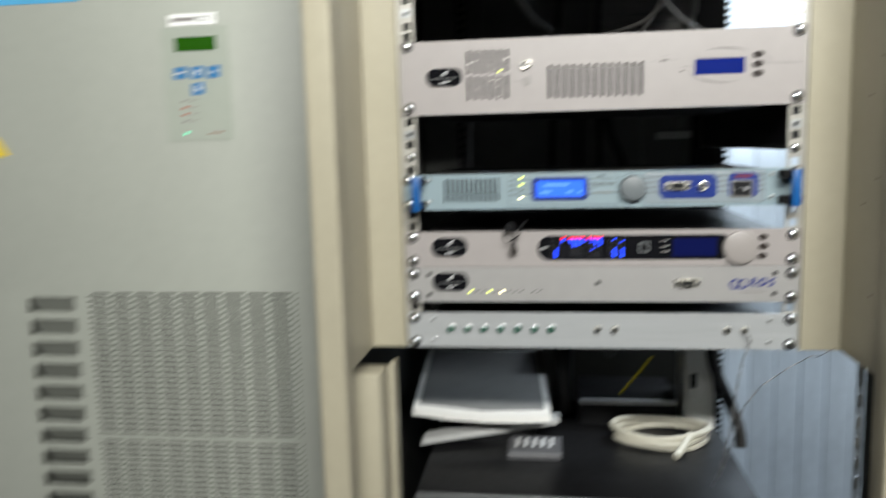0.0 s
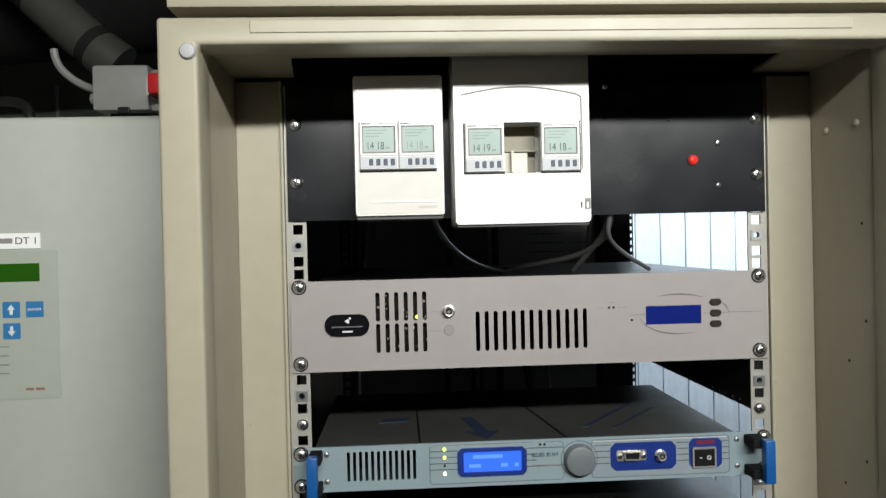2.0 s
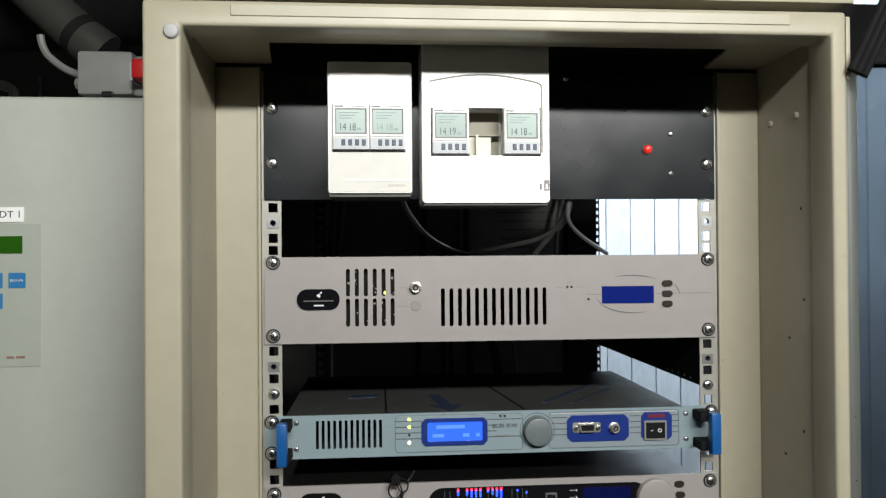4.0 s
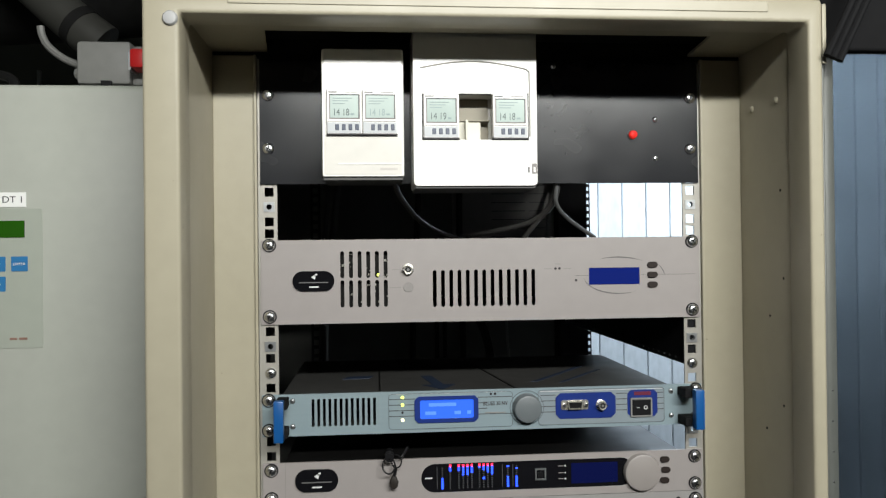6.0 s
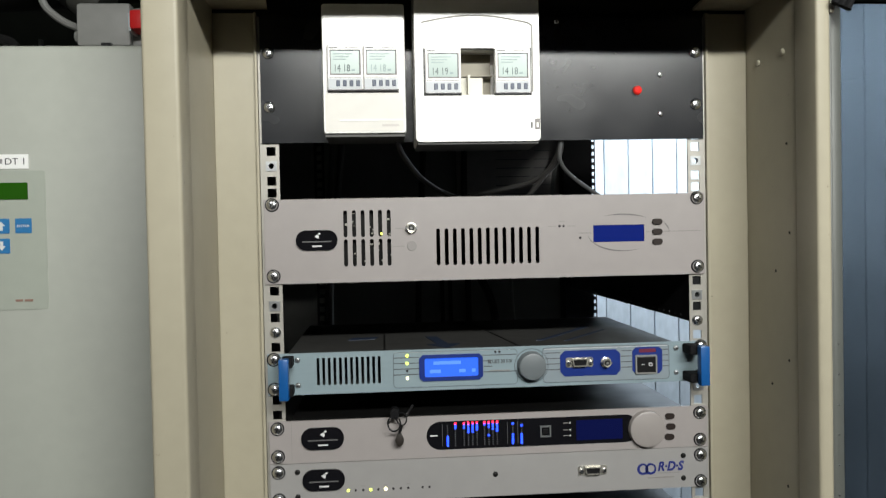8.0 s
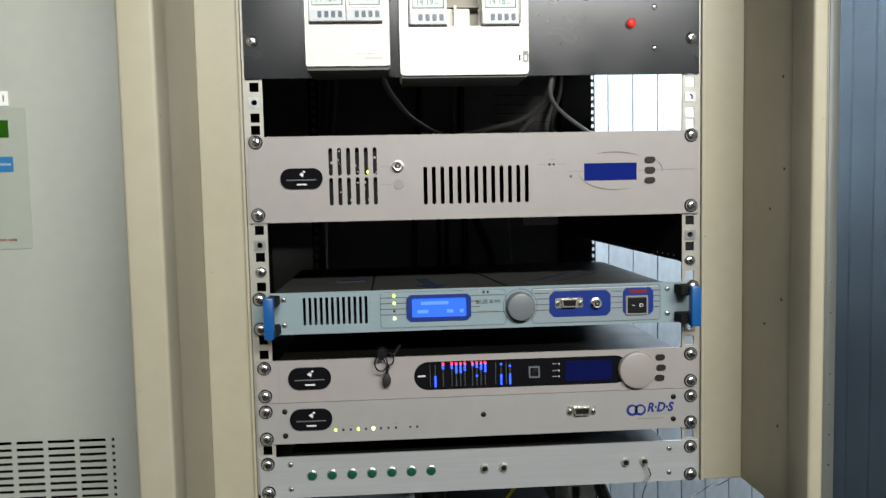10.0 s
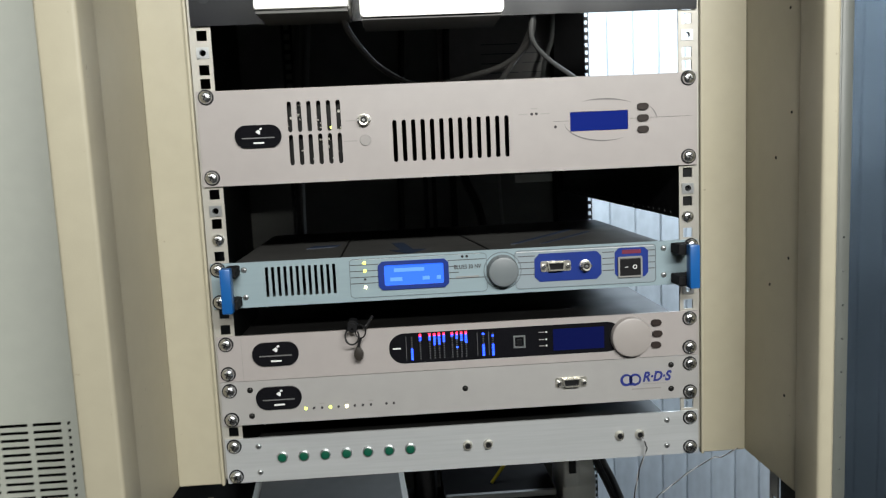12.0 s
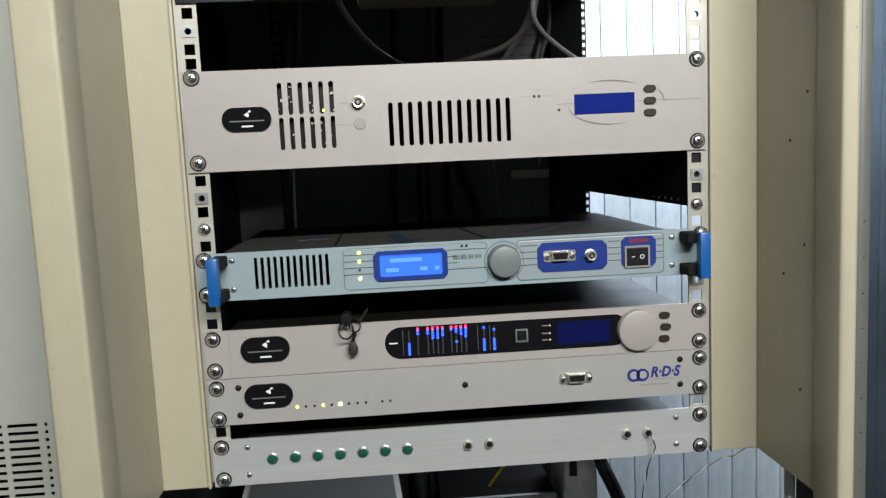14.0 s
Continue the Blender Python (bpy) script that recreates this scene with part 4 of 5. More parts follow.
    sw = part("rocker_switch", plate(pill(0.1595, 0.1840, 1.4065, 1.4272, 0.0012), [pill(0.1612, 0.1823, 1.4080, 1.4257, 0.0006)], FRONT - 0.0030, FRONT), GREY_BOX, u, "black mains rocker switch in a grey frame")
    part("rocker", B(0.1612, 0.1823, FRONT - 0.0035, FRONT, 1.4080, 1.4257, bev=0.0008), BLACK, sw)
    part("mark", B(0.1660, 0.1690, FRONT - 0.0038, FRONT - 0.003, 1.4165, 1.4172), WHITE_PRINT, sw)
    part("mark", plate(ring(0.1762, 1.4168, 0.0022), [ring(0.1762, 1.4168, 0.0014)], FRONT - 0.0038, FRONT - 0.003), WHITE_PRINT, sw)
    for x in (-0.2095, 0.2065):
        for z in (1.4335, 1.4065):
            share("screw", GREY_SCREW, (x, FRONT, z), u)
    for sx in (-1, 1):
        hx = -0.2205 if sx < 0 else 0.2255
        h = part("handle", B(hx - 0.0050, hx + 0.0050, -0.038, -0.027, z0 + 0.001, z1 - 0.001, bev=0.0012), BLUE_PLASTIC, u, "blue plastic pull handle", smooth=True)
        for za, zb in ((z0 + 0.002, z0 + 0.012), (z1 - 0.012, z1 - 0.002)):
            a, b = (hx - 0.0045, hx + 0.0075) if sx < 0 else (hx - 0.0120, hx + 0.0045)
            part("handle_arm", B(a, b, -0.026, FRONT, za, zb, bev=0.0015), RUBBER, h, "black handle arm")
    rack_screws(u, (1.4030, 1.4350), cup=True, xs=(-0.2345, 0.2345))


def processor():
    x0, x1, z0, z1 = -0.2413, 0.2413, 1.3225, 1.3680
    u = thing("audio_processor", (0, 0.15, z0), "warm grey one-unit audio processor with black oval meter window", "rack processor")
    oval = pill(-0.0730, 0.1630, 1.3305, 1.3615, 0.0150)
    p = part("front_panel", plate(rect(x0, x1, z0, z1), [oval], FRONT, -0.0002), PINK_GREY, u)
    chassis(u, -0.219, 0.217, z0 + 0.002, z1 - 0.002, 0.0, 0.30, DARK_STEEL)
    win = part("meter_window", plate(pill(-0.0732, 0.1632, 1.3303, 1.3617, 0.0150), [], -0.0024, -0.0006), GLOSS_BLACK, u, "glossy black oval meter window")
    badge(p, -0.2075, -0.1620, 1.3368, 1.3605, FRONT)
    part("seam", B(-0.2180, -0.2176, FRONT - 0.0003, FRONT, z0, z1), MID_PRINT, p)
    yl0, yl1 = -0.0029, -0.0022
    led = finish("meter_led", B(-0.0011, 0.0011, yl0, yl1, -0.00082, 0.00082), LED_BLUE)
    red = finish("meter_led", B(-0.0011, 0.0011, yl0, yl1, -0.0011, 0.0011), LED_RED)
    off = finish("meter_led", B(-0.0007, 0.0007, yl0, yl1, -0.0005, 0.0005), DARK_PRINT)
    heights = {0: [6, 7, 8, 9, 10], 2: [1, 2], 4: [1, 2], 5: [1, 2, 3, 4], 6: [1, 2, 3, 4], 7: [1, 2, 3], 9: [1], 10: [1, 2, 6], 11: [1, 2, 3], 12: [1, 2, 3, 4], 15: [1, 6, 7, 8, 9, 10], 17: [2, 6, 7, 8, 9, 10]}
    cols = {0: -0.0490, 2: -0.0405, 4: -0.0310, 5: -0.0262, 6: -0.0215, 7: -0.0168, 9: -0.0085, 10: -0.0038, 11: 0.0008, 12: 0.0054, 15: 0.0228, 17: 0.0325}
    tops = {2, 4, 5, 6, 7, 9, 10, 11, 12}
    for k, x in cols.items():
        x -= 0.001
        for r in range(11):
            z = 1.3588 - r * 0.0024
            if r == 0:
                if k in tops:
                    share("meter_led", red, (x, 0, z), win)
            elif r in heights[k]:
                share("meter_led", led, (x, 0, z), win)
            else:
                share("meter_led", off, (x, 0, z), win)
    part("writing_bar", B(-0.0690, -0.0610, yl0, yl1, 1.3455, 1.3468), WHITE_PRINT, win)
    for x in (-0.0560, 0.0155, 0.0270):
        part("scale_bar", B(x, x + 0.0006, yl0, yl1, 1.3345, 1.3580), DARK_PRINT, win)
    usb = part("usb_socket", plate(rect(0.0520, 0.0640, 1.3400, 1.3525), [rect(0.0535, 0.0625, 1.3414, 1.3511)], -0.0042, -0.0024), GALV, win, "square metal data socket")
    part("insert", B(0.0555, 0.0605, -0.0040, -0.0024, 1.3430, 1.3485), BLACK, usb)
    for z in (1.3545, 1.3470, 1.3405):
        part("status_led", cyl(bmesh.new(), (0.0855, z), 0.0009, 0.0009, yl0, yl1, 8), WHITE_PRINT, win)
        part("writing_bar", B(0.0780, 0.0835, yl0, yl1, z - 0.0004, z + 0.0004), MID_PRINT, win)
    part("display", B(0.0925, 0.1445, yl0, yl1, 1.3348, 1.3570), LCD_NAVY, win, "dim navy blue display")
    kn = bmesh.new()
    lathe(kn, (0.1715, 1.3452), [(0.0175, FRONT - 0.0070), (0.0196, FRONT - 0.0062), (0.0204, FRONT - 0.004), (0.0206, FRONT)], 44)
    part("knob", kn, KNOB_BEIGE, u, "large flat round knob", smooth=True)
    for x, z in ((0.1980, 1.3580), (0.1990, 1.3465), (0.1975, 1.3350)):
        part("button", plate(pill(x - 0.0052, x + 0.0052, z - 0.0032, z + 0.0032), [], FRONT - 0.0020, FRONT + 0.0005), BROWN_KEY, u, "brown oval rubber button")
    rack_screws(u, (1.3305, 1.3605), cup=True)


def keys():
    k = thing("key_bunch", (-0.1073, -0.006, 1.335), "small bunch of dark keys hanging from the processor's lock", "keys")
    part("key_barrel", cyl(bmesh.new(), (-0.1073, 1.3752), 0.0048, 0.0054, -0.013, FRONT, 18), BLACK, k, "dark lock barrel", smooth=True)
    part("key_head", plate(ring(-0.1073, 1.3732, 0.0046, 20), [ring(-0.1073, 1.3717, 0.0012, 10)], -0.0165, -0.0140), BLACK, k, "key head in the lock")
    circle = [i * math.pi / 6 for i in range(12)]
    part("ring", tube([(-0.1080 + 0.0066 * math.cos(a), -0.0155 + 0.002 * math.sin(a), 1.3645 + 0.0078 * math.sin(a)) for a in circle], 0.0009, closed=True), BLACK, k, smooth=True)
    part("ring", tube([(-0.0999 + 0.0052 * math.cos(a), -0.0120 - 0.002 * math.cos(a), 1.3684 + 0.0068 * math.sin(a)) for a in circle], 0.0008, closed=True), BLACK, k, smooth=True)
    fob = bmesh.new()
    lathe(fob, (0, 0), [(0.0030, -0.0020), (0.0044, -0.0014), (0.0048, 0.0), (0.0044, 0.0014), (0.0030, 0.0020)], 20)
    for v in fob.verts:
        narrow = 1.0 - 0.45 * max(0.0, v.co.z / 0.0048)
        v.co = Vector((-0.1026 + v.co.x * narrow, -0.0120 + v.co.y, 1.3466 + v.co.z * 1.7))
    part("fob", fob, mat("dark_brown_leather", (0.016, 0.012, 0.009), 0.55), k, "drop-shaped dark brown fob", smooth=True)
    part("link", tube([(-0.0999, -0.0125, 1.3624), (-0.1026, -0.0125, 1.3526)], 0.0016), BLACK, k, smooth=True)
    part("strap", tube([(-0.0969, -0.012, 1.3724), (-0.0937, -0.013, 1.3739), (-0.0875, -0.006, 1.3814)], 0.0016), BLACK, k, smooth=True)


def coder():
    x0, x1, z0, z1 = -0.2413, 0.2413, 1.2775, 1.3220
    u = thing("data_coder", (0, 0.12, z0), "silver-grey one-unit data coder with blue lettering", "rack coder")
    p = part("front_panel", plate(rect(x0, x1, z0, z1), [], FRONT - 0.0005, -0.0002), WARM_SILVER, u)
    chassis(u, -0.217, 0.217, z0 + 0.003, z1 - 0.002, 0.0, 0.22, DARK_STEEL)
    y = FRONT - 0.0005
    badge(p, -0.2070, -0.1620, 1.2925, 1.3155, y)
    for k in range(9):
        m, r = ((LED_YELLOW, 0.0015) if k in (0, 3) else (LED_WHITE, 0.0019) if k == 5 else (LED_OFF, 0.0013))
        led = bmesh.new()
        lathe(led, (-0.1588 + k * 0.0081, 1.2910), [(r * 0.5, y - 0.0015), (r * 0.9, y - 0.001), (r, y)], 12)
        part("indicator_led", led, m, u, "lit indicator" if m is not LED_OFF else "unlit indicator", smooth=True)
        if k in (2, 5, 8):
            part("writing_bar", B(-0.1610 + k * 0.0081, -0.1565 + k * 0.0081, y - 0.0002, y + 0.0004, 1.2950, 1.2956), MID_PRINT, p)
    for x in (-0.0785, -0.0710):
        part("indicator_led", cyl(bmesh.new(), (x, 1.2910), 0.0012, 0.0013, y - 0.0006, y, 10), LED_OFF, u)
    for x, z in ((-0.2125, 1.3130), (-0.2125, 1.2865), (0.0015, 1.3015), (0.2130, 1.3130), (0.2130, 1.2880)):
        share("screw", DARK_SCREW, (x, y, z), u, "small dark hex screw")
    dsub(u, 0.0935, 0.1255, 1.3015, y)
    y0, y1 = y - 0.0004, y + 0.0002
    for cx, s in ((0.1665, 1), (0.1755, 1)):
        part("logo_ring", plate(ring(cx, 1.2998, 0.0064, 24), [ring(cx + 0.0004, 1.3000, 0.0040, 24)], y0, y1), LOGO_BLUE, u, "blue interlocked ring mark")
    part("logo_ring", B(0.1660, 0.1760, y0 - 0.0002, y1, 1.2940, 1.2953), LOGO_BLUE, u)
    letters("lettering", "R\u00b7D\u00b7S", 0.0140, 0.1835, 1.2975, y0, LOGO_BLUE, u, "blue italic lettering", shear=0.25, width=0.0300, bold=0.0005)
    part("writing_bar", B(0.1840, 0.2080, y0, y1, 1.2945, 1.2951), MID_PRINT, u)
    part("writing_bar", B(0.1720, 0.2020, y0, y1, 1.2893, 1.2908), MID_PRINT, u)
    rack_screws(u, (1.2840, 1.3135), y=y, cup=True)


def button_panel():
    x0, x1, z0, z1 = -0.2413, 0.2413, 1.2175, 1.2630
    u = thing("switch_panel", (0, 0.1, z0), "brushed aluminium one-unit panel with green push buttons and sockets", "rack panel")
    part("front_panel", plate(rect(x0, x1, z0, z1), [], FRONT, -0.0002), SILVER, u)
    bm = B(-0.212, 0.212, 0.0, 0.20, z0 + 0.004, z1 - 0.007, bev=0.001, seg=1)
    part("tray", bm, DARK_STEEL, u)
    for k in range(7):
        x = -0.1855 + k * 0.02145
        r = bmesh.new()
        lathe(r, (x, 1.2420), [(0.0046, FRONT - 0.0020), (0.0053, FRONT - 0.0016), (0.0056, FRONT)], 20)
        b = part("push_button", r, GALV, u, "round push button in a bright ring", smooth=True)
        c = bmesh.new()
        lathe(c, (x, 1.2420), [(0.0034, FRONT - 0.0032), (0.0042, FRONT - 0.0029), (0.0044, FRONT - 0.0018)], 18)
        part("cap", c, GREEN_CAP, b, "green translucent cap", smooth=True)
    for x in (0.0015, 0.0225, 0.1585, 0.1795):
        r = bmesh.new()
        lathe(r, (x, 1.2415), [(0.0028, FRONT - 0.0020), (0.0033, FRONT - 0.0038), (0.0040, FRONT - 0.0038), (0.0048, FRONT - 0.0012), (0.0052, FRONT)], 18)
        s = part("socket", r, NICKEL, u, "small round metal socket", smooth=True)
        part("socket_hole", cyl(bmesh.new(), (x, 1.2415), 0.0026, 0.0026, FRONT - 0.0036, FRONT - 0.0025, 12), BLACK, s)
    for x in (-0.2085, 0.2085):
        for z in (1.2545, 1.2275):
            share("screw", GREY_SCREW, (x, FRONT, z), u, "small countersunk screw")
    rack_screws(u, (1.2245, 1.2560), cup=True)


timer_panel()
timer_box_a()
timer_box_b()
amplifier()
exciter()
processor()
keys()
coder()
button_panel()


# ---------- things on the shelf below ----------
SHELF = 1.0


def shelf_things():
    s = thing("shelf", (0, 0.25, SHELF - 0.03), "black steel equipment shelf with a light front lip", "shelf")
    part("board", B(-0.245, 0.215, 0.03, 0.44, SHELF - 0.004, SHELF), BLACK, s)
    part("lip", B(-0.245, 0.190, 0.024, 0.030, SHELF - 0.03, SHELF + 0.001, bev=0.001), GALV, s, "bright front lip")
    d = thing("black_tray", (0.07, 0.38, SHELF), "low black box with a bright metal front edge", "equipment box")
    part("body", B(-0.012, 0.152, 0.305, 0.45, SHELF, SHELF + 0.044, bev=0.003), BLACK, d, smooth=True)
    part("front_edge", B(-0.010, 0.150, 0.296, 0.304, SHELF + 0.040, SHELF + 0.049, bev=0.002), SILVER, d, "bright metal front edge", smooth=True)
    r = thing("router", (-0.17, 0.30, SHELF), "white plastic device with a grey top and curved front", "router")
    def tilt(bm, lift):
        for v in bm.verts:
            v.co = Vector((v.co.x, v.co.z, SHELF + lift + v.co.y + (v.co.z - 0.19) * 0.17))
        return bm
    part("housing", tilt(plate([(-0.278, 0.205), (-0.22, 0.192), (-0.165, 0.186), (-0.110, 0.186), (-0.058, 0.192), (-0.078, 0.42), (-0.284, 0.42)], [], 0.0, 0.013), 0.046), WHITE, r)
    # Grey cover, darkened further for the shadow across the shelf.
    part("top_cover", tilt(plate([(-0.268, 0.215), (-0.165, 0.197), (-0.068, 0.204), (-0.084, 0.412), (-0.275, 0.412)], [], 0.0, 0.002), 0.0592), mat("shaded_grey_top", (0.22, 0.22, 0.22), 0.5), r)
    for x in (-0.25, -0.09):
        part("foot", B(x - 0.008, x + 0.008, 0.26, 0.40, SHELF, SHELF + 0.0565), BLACK, r)
    t = thing("booklet", (-0.15, 0.17, SHELF), "white folded booklet lying under the device's front", "booklet")
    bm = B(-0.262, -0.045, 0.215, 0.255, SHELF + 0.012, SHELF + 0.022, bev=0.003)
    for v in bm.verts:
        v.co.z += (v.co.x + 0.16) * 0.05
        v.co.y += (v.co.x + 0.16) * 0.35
    # White paper greyed so its colour holds the shadow it lies in.
    part("cover", bm, mat("shaded_paper", (0.42, 0.42, 0.41), 0.6, vary=0.05, stain=0.1), t, smooth=True)
    part("spine", B(-0.22, -0.10, 0.225, 0.25, SHELF, SHELF + 0.014), BLACK, t)
    k = thing("adapter", (-0.085, 0.19, SHELF), "flat grey device with a row of small bright keys", "adapter")
    part("body", B(-0.125, -0.042, 0.150, 0.222, SHELF, SHELF + 0.012, bev=0.003), mat("dark_grey_plastic", (0.10, 0.10, 0.105), 0.4), k)
    for i in range(5):
        part("key", B(-0.113 + i * 0.013, -0.107 + i * 0.013, 0.178, 0.210, SHELF + 0.0118, SHELF + 0.0128), WHITE_PRINT, k)
    c = thing("cable_coil", (0.115, 0.26, SHELF), "coil of beige cable lying on the shelf", "cable")
    for i, (rx, ry, h) in enumerate(((0.070, 0.050, 0.006), (0.067, 0.053, 0.014), (0.072, 0.048, 0.021))):
        part("turn", tube([(0.115 + rx * math.cos(a) + 0.003 * math.sin(3 * a + i), 0.250 + ry * math.sin(a), SHELF + h + 0.003 * math.sin(2 * a + i)) for a in [j * math.pi / 6 for j in range(12)]], 0.0052, closed=True), CABLE_BEIGE, c, smooth=True)
    part("end", tube([(0.155, 0.212, SHELF + 0.024), (0.142, 0.190, SHELF + 0.014), (0.128, 0.168, SHELF + 0.006)], 0.006), CABLE_BEIGE, c, smooth=True)
    w = thing("white_device", (0.19, 0.36, SHELF), "upright white plastic device with a curved side and dark button", "electronic device")
    bm = plate([(0.160, SHELF), (0.208, SHELF), (0.208, SHELF + 0.06), (0.200, SHELF + 0.115), (0.188, SHELF + 0.145), (0.160, SHELF + 0.15)], [], 0.30, 0.38)
    part("body", bm, WHITE, w)
    part("face", B(0.160, 0.184, 0.292, 0.301, SHELF + 0.05, SHELF + 0.14, bev=0.003), WHITE, w)
    part("button", B(0.1675, 0.1775, 0.289, 0.293, SHELF + 0.074, SHELF + 0.098), BLACK, w)
    p = thing("black_power_unit", (0.02, 0.40, SHELF), "black device standing at the back of the shelf", "power unit")
    part("body", B(-0.055, -0.02, 0.34, 0.43, SHELF, SHELF + 0.15, bev=0.012), BLACK, p, smooth=True)
    for name, pts, r2, m, lab in (
        ("black_cable", [(0.188, 0.285, 1.20), (0.198, 0.278, 1.115), (0.219, 0.268, 1.06), (0.234, 0.258, 1.02), (0.236, 0.25, 0.99)], 0.005, CABLE_BLACK, "thick black cable hanging beside the white device"),
        ("black_cable", [(0.200, 0.295, 1.20), (0.208, 0.285, 1.115), (0.229, 0.272, 1.06), (0.242, 0.258, 1.02), (0.243, 0.25, 0.99)], 0.005, CABLE_DARK, "thick dark cable hanging beside the white device"),
        ("yellow_cable", [(0.1166, 0.370, 1.1036), (0.0974, 0.360, 1.0829), (0.0784, 0.350, 1.0634), (0.0606, 0.340, 1.0451)], 0.0026, CABLE_YELLOW, "thin yellow cable behind the shelf things"),
        ("grey_cable", [(0.03, 0.10, 1.216), (0.02, 0.12, 1.18), (0.035, 0.14, 1.17), (0.05, 0.13, 1.215)], 0.0012, CABLE_GREY, "thin grey wire loop"),
    ):
        solo(name, tube(pts, r2), m, lab, "cable", smooth=True)
    # thin twisted pairs
    def twisted(pts, label):
        w2 = thing("twisted_wire", pts[0], label, "wire", "twisted wires by the open side")
        P = [Vector(q) for q in pts]
        dense = []
        for a, b in zip(P, P[1:]):
            n = max(3, int((b - a).length / 0.004))
            dense += [a.lerp(b, t / n) for t in range(n)]
        dense.append(P[-1])
        for side, m in ((1, CABLE_BLACK), (-1, CABLE_PALE)):
            line = [q + side * 0.0006 * Vector((math.cos(i * 0.9), math.sin(i * 0.9), 0.3 * math.cos(i * 0.9))) for i, q in enumerate(dense)]
            part("strand", tube(line, 0.00055, seg=5, steps=2), m, w2, smooth=True)
    twisted([(0.1795, -0.010, 1.2405), (0.183, -0.012, 1.236), (0.184, -0.012, 1.230), (0.181, -0.010, 1.218), (0.177, -0.008, 1.205), (0.171, -0.004, 1.165), (0.166, 0.0, 1.11), (0.162, 0.03, 1.05), (0.16, 0.07, 1.004)], "thin twisted pair hanging from a panel socket")
    twisted([(0.284, 0.0, 1.218), (0.276, 0.004, 1.211), (0.268, 0.005, 1.207), (0.262, 0.006, 1.2075), (0.248, 0.008, 1.199), (0.235, 0.01, 1.190), (0.205, 0.015, 1.165), (0.186, 0.02, 1.135), (0.180, 0.06, 1.06), (0.175, 0.10, 1.004)], "thin twisted pair slung across the open side")


shelf_things()


def inner_cables():
    for name, pts, r, m, lab in (
        ("timer_cable", [(-0.0989, -0.020, 1.6684), (-0.0956, -0.005, 1.6577), (-0.0870, 0.015, 1.6456), (-0.0708, 0.040, 1.6291), (-0.0443, 0.065, 1.6142), (-0.0079, 0.080, 1.6035)], 0.0032, CABLE_DARK, "dark cable sagging from the smaller timer box"),
        ("timer_cable", [(0.0823, 0.004, 1.6703), (0.0836, 0.010, 1.6582), (0.0791, 0.025, 1.6402), (0.0591, 0.050, 1.6247), (0.0249, 0.070, 1.6164), (-0.0175, 0.085, 1.6091)], 0.0030, CABLE_DARK, "dark cable sweeping down to the amplifier"),
        ("timer_cable", [(0.0809, 0.006, 1.6705), (0.0815, 0.015, 1.6542), (0.0734, 0.035, 1.6343), (0.0555, 0.060, 1.6078)], 0.0028, CABLE_DARK, "dark cable behind the amplifier panel"),
        ("timer_cable", [(0.0836, 0.004, 1.6703), (0.0821, 0.010, 1.6456), (0.1011, 0.030, 1.6274), (0.1400, 0.060, 1.6070)], 0.0024, CABLE_GREY_DARK, "grey cable branching towards the open side"),
        ("rear_cable", [(-0.168, 0.40, 1.80), (-0.185, 0.41, 1.64), (-0.200, 0.41, 1.50), (-0.203, 0.41, 1.2)], 0.0055, CABLE_GREY_DARK, "dark grey cable running down the cabinet's back"),
        ("rear_cable", [(-0.183, 0.40, 1.80), (-0.198, 0.41, 1.64), (-0.206, 0.42, 1.50), (-0.212, 0.42, 1.2)], 0.0045, CABLE_GREY_DARK, "dark grey cable running down the cabinet's back"),
        ("rear_cable", [(-0.034, 0.585, 1.80), (-0.040, 0.585, 1.68), (-0.052, 0.585, 1.45), (-0.052, 0.585, 1.20)], 0.006, CABLE_BLACK, "black cable running down the cabinet's back"),
        ("rear_cable", [(0.042, 0.585, 1.80), (0.036, 0.585, 1.66), (0.040, 0.585, 1.45), (0.040, 0.585, 1.20)], 0.006, CABLE_BLACK, "black cable running down the cabinet's back"),
        ("rear_cable", [(-0.006, 0.585, 1.62), (-0.008, 0.585, 1.45), (-0.004, 0.585, 1.2)], 0.004, CABLE_BLACK, "black cable running down the cabinet's back"),
        ("rear_cable", [(0.008, 0.575, 1.62), (0.006, 0.575, 1.45), (0.010, 0.575, 1.2)], 0.004, CABLE_BLACK, "black cable running down the cabinet's back"),
        ("rear_cable", [(0.045, 0.56, 1.56), (0.060, 0.56, 1.49), (0.086, 0.56, 1.415), (0.11, 0.56, 1.2)], 0.008, CABLE_BLACK, "thick black cable slanting down the cabinet's back"),
        ("rear_cable", [(0.112, 0.56, 1.56), (0.116, 0.555, 1.49), (0.120, 0.56, 1.42), (0.130, 0.56, 1.33)], 0.0026, CABLE_GREY, "thin pale cable at the cabinet's back"),
        ("rear_cable", [(0.216, 0.56, 1.80), (0.212, 0.55, 1.72), (0.196, 0.55, 1.66), (0.190, 0.55, 1.5)], 0.004, CABLE_GREY, "grey cable beside the rear post"),
    ):
        solo(name, tube(pts, r), m, lab, "cable", smooth=True)
    p = thing("rear_plate", (0.13, 0.59, 1.50), "grey plate with printed rows at the cabinet's back", "plate")
    part("sheet", B(0.024, 0.238, 0.590, 0.598, 1.52, 1.80, bev=0.001), mat("grey_plate", (0.21, 0.195, 0.185), 0.5), p)
    for k in range(7):
        part("printed_bar", B(0.097, 0.160, 0.5885, 0.5905, 1.716 - k * 0.016, 1.7175 - k * 0.016), DARK_PRINT, p)
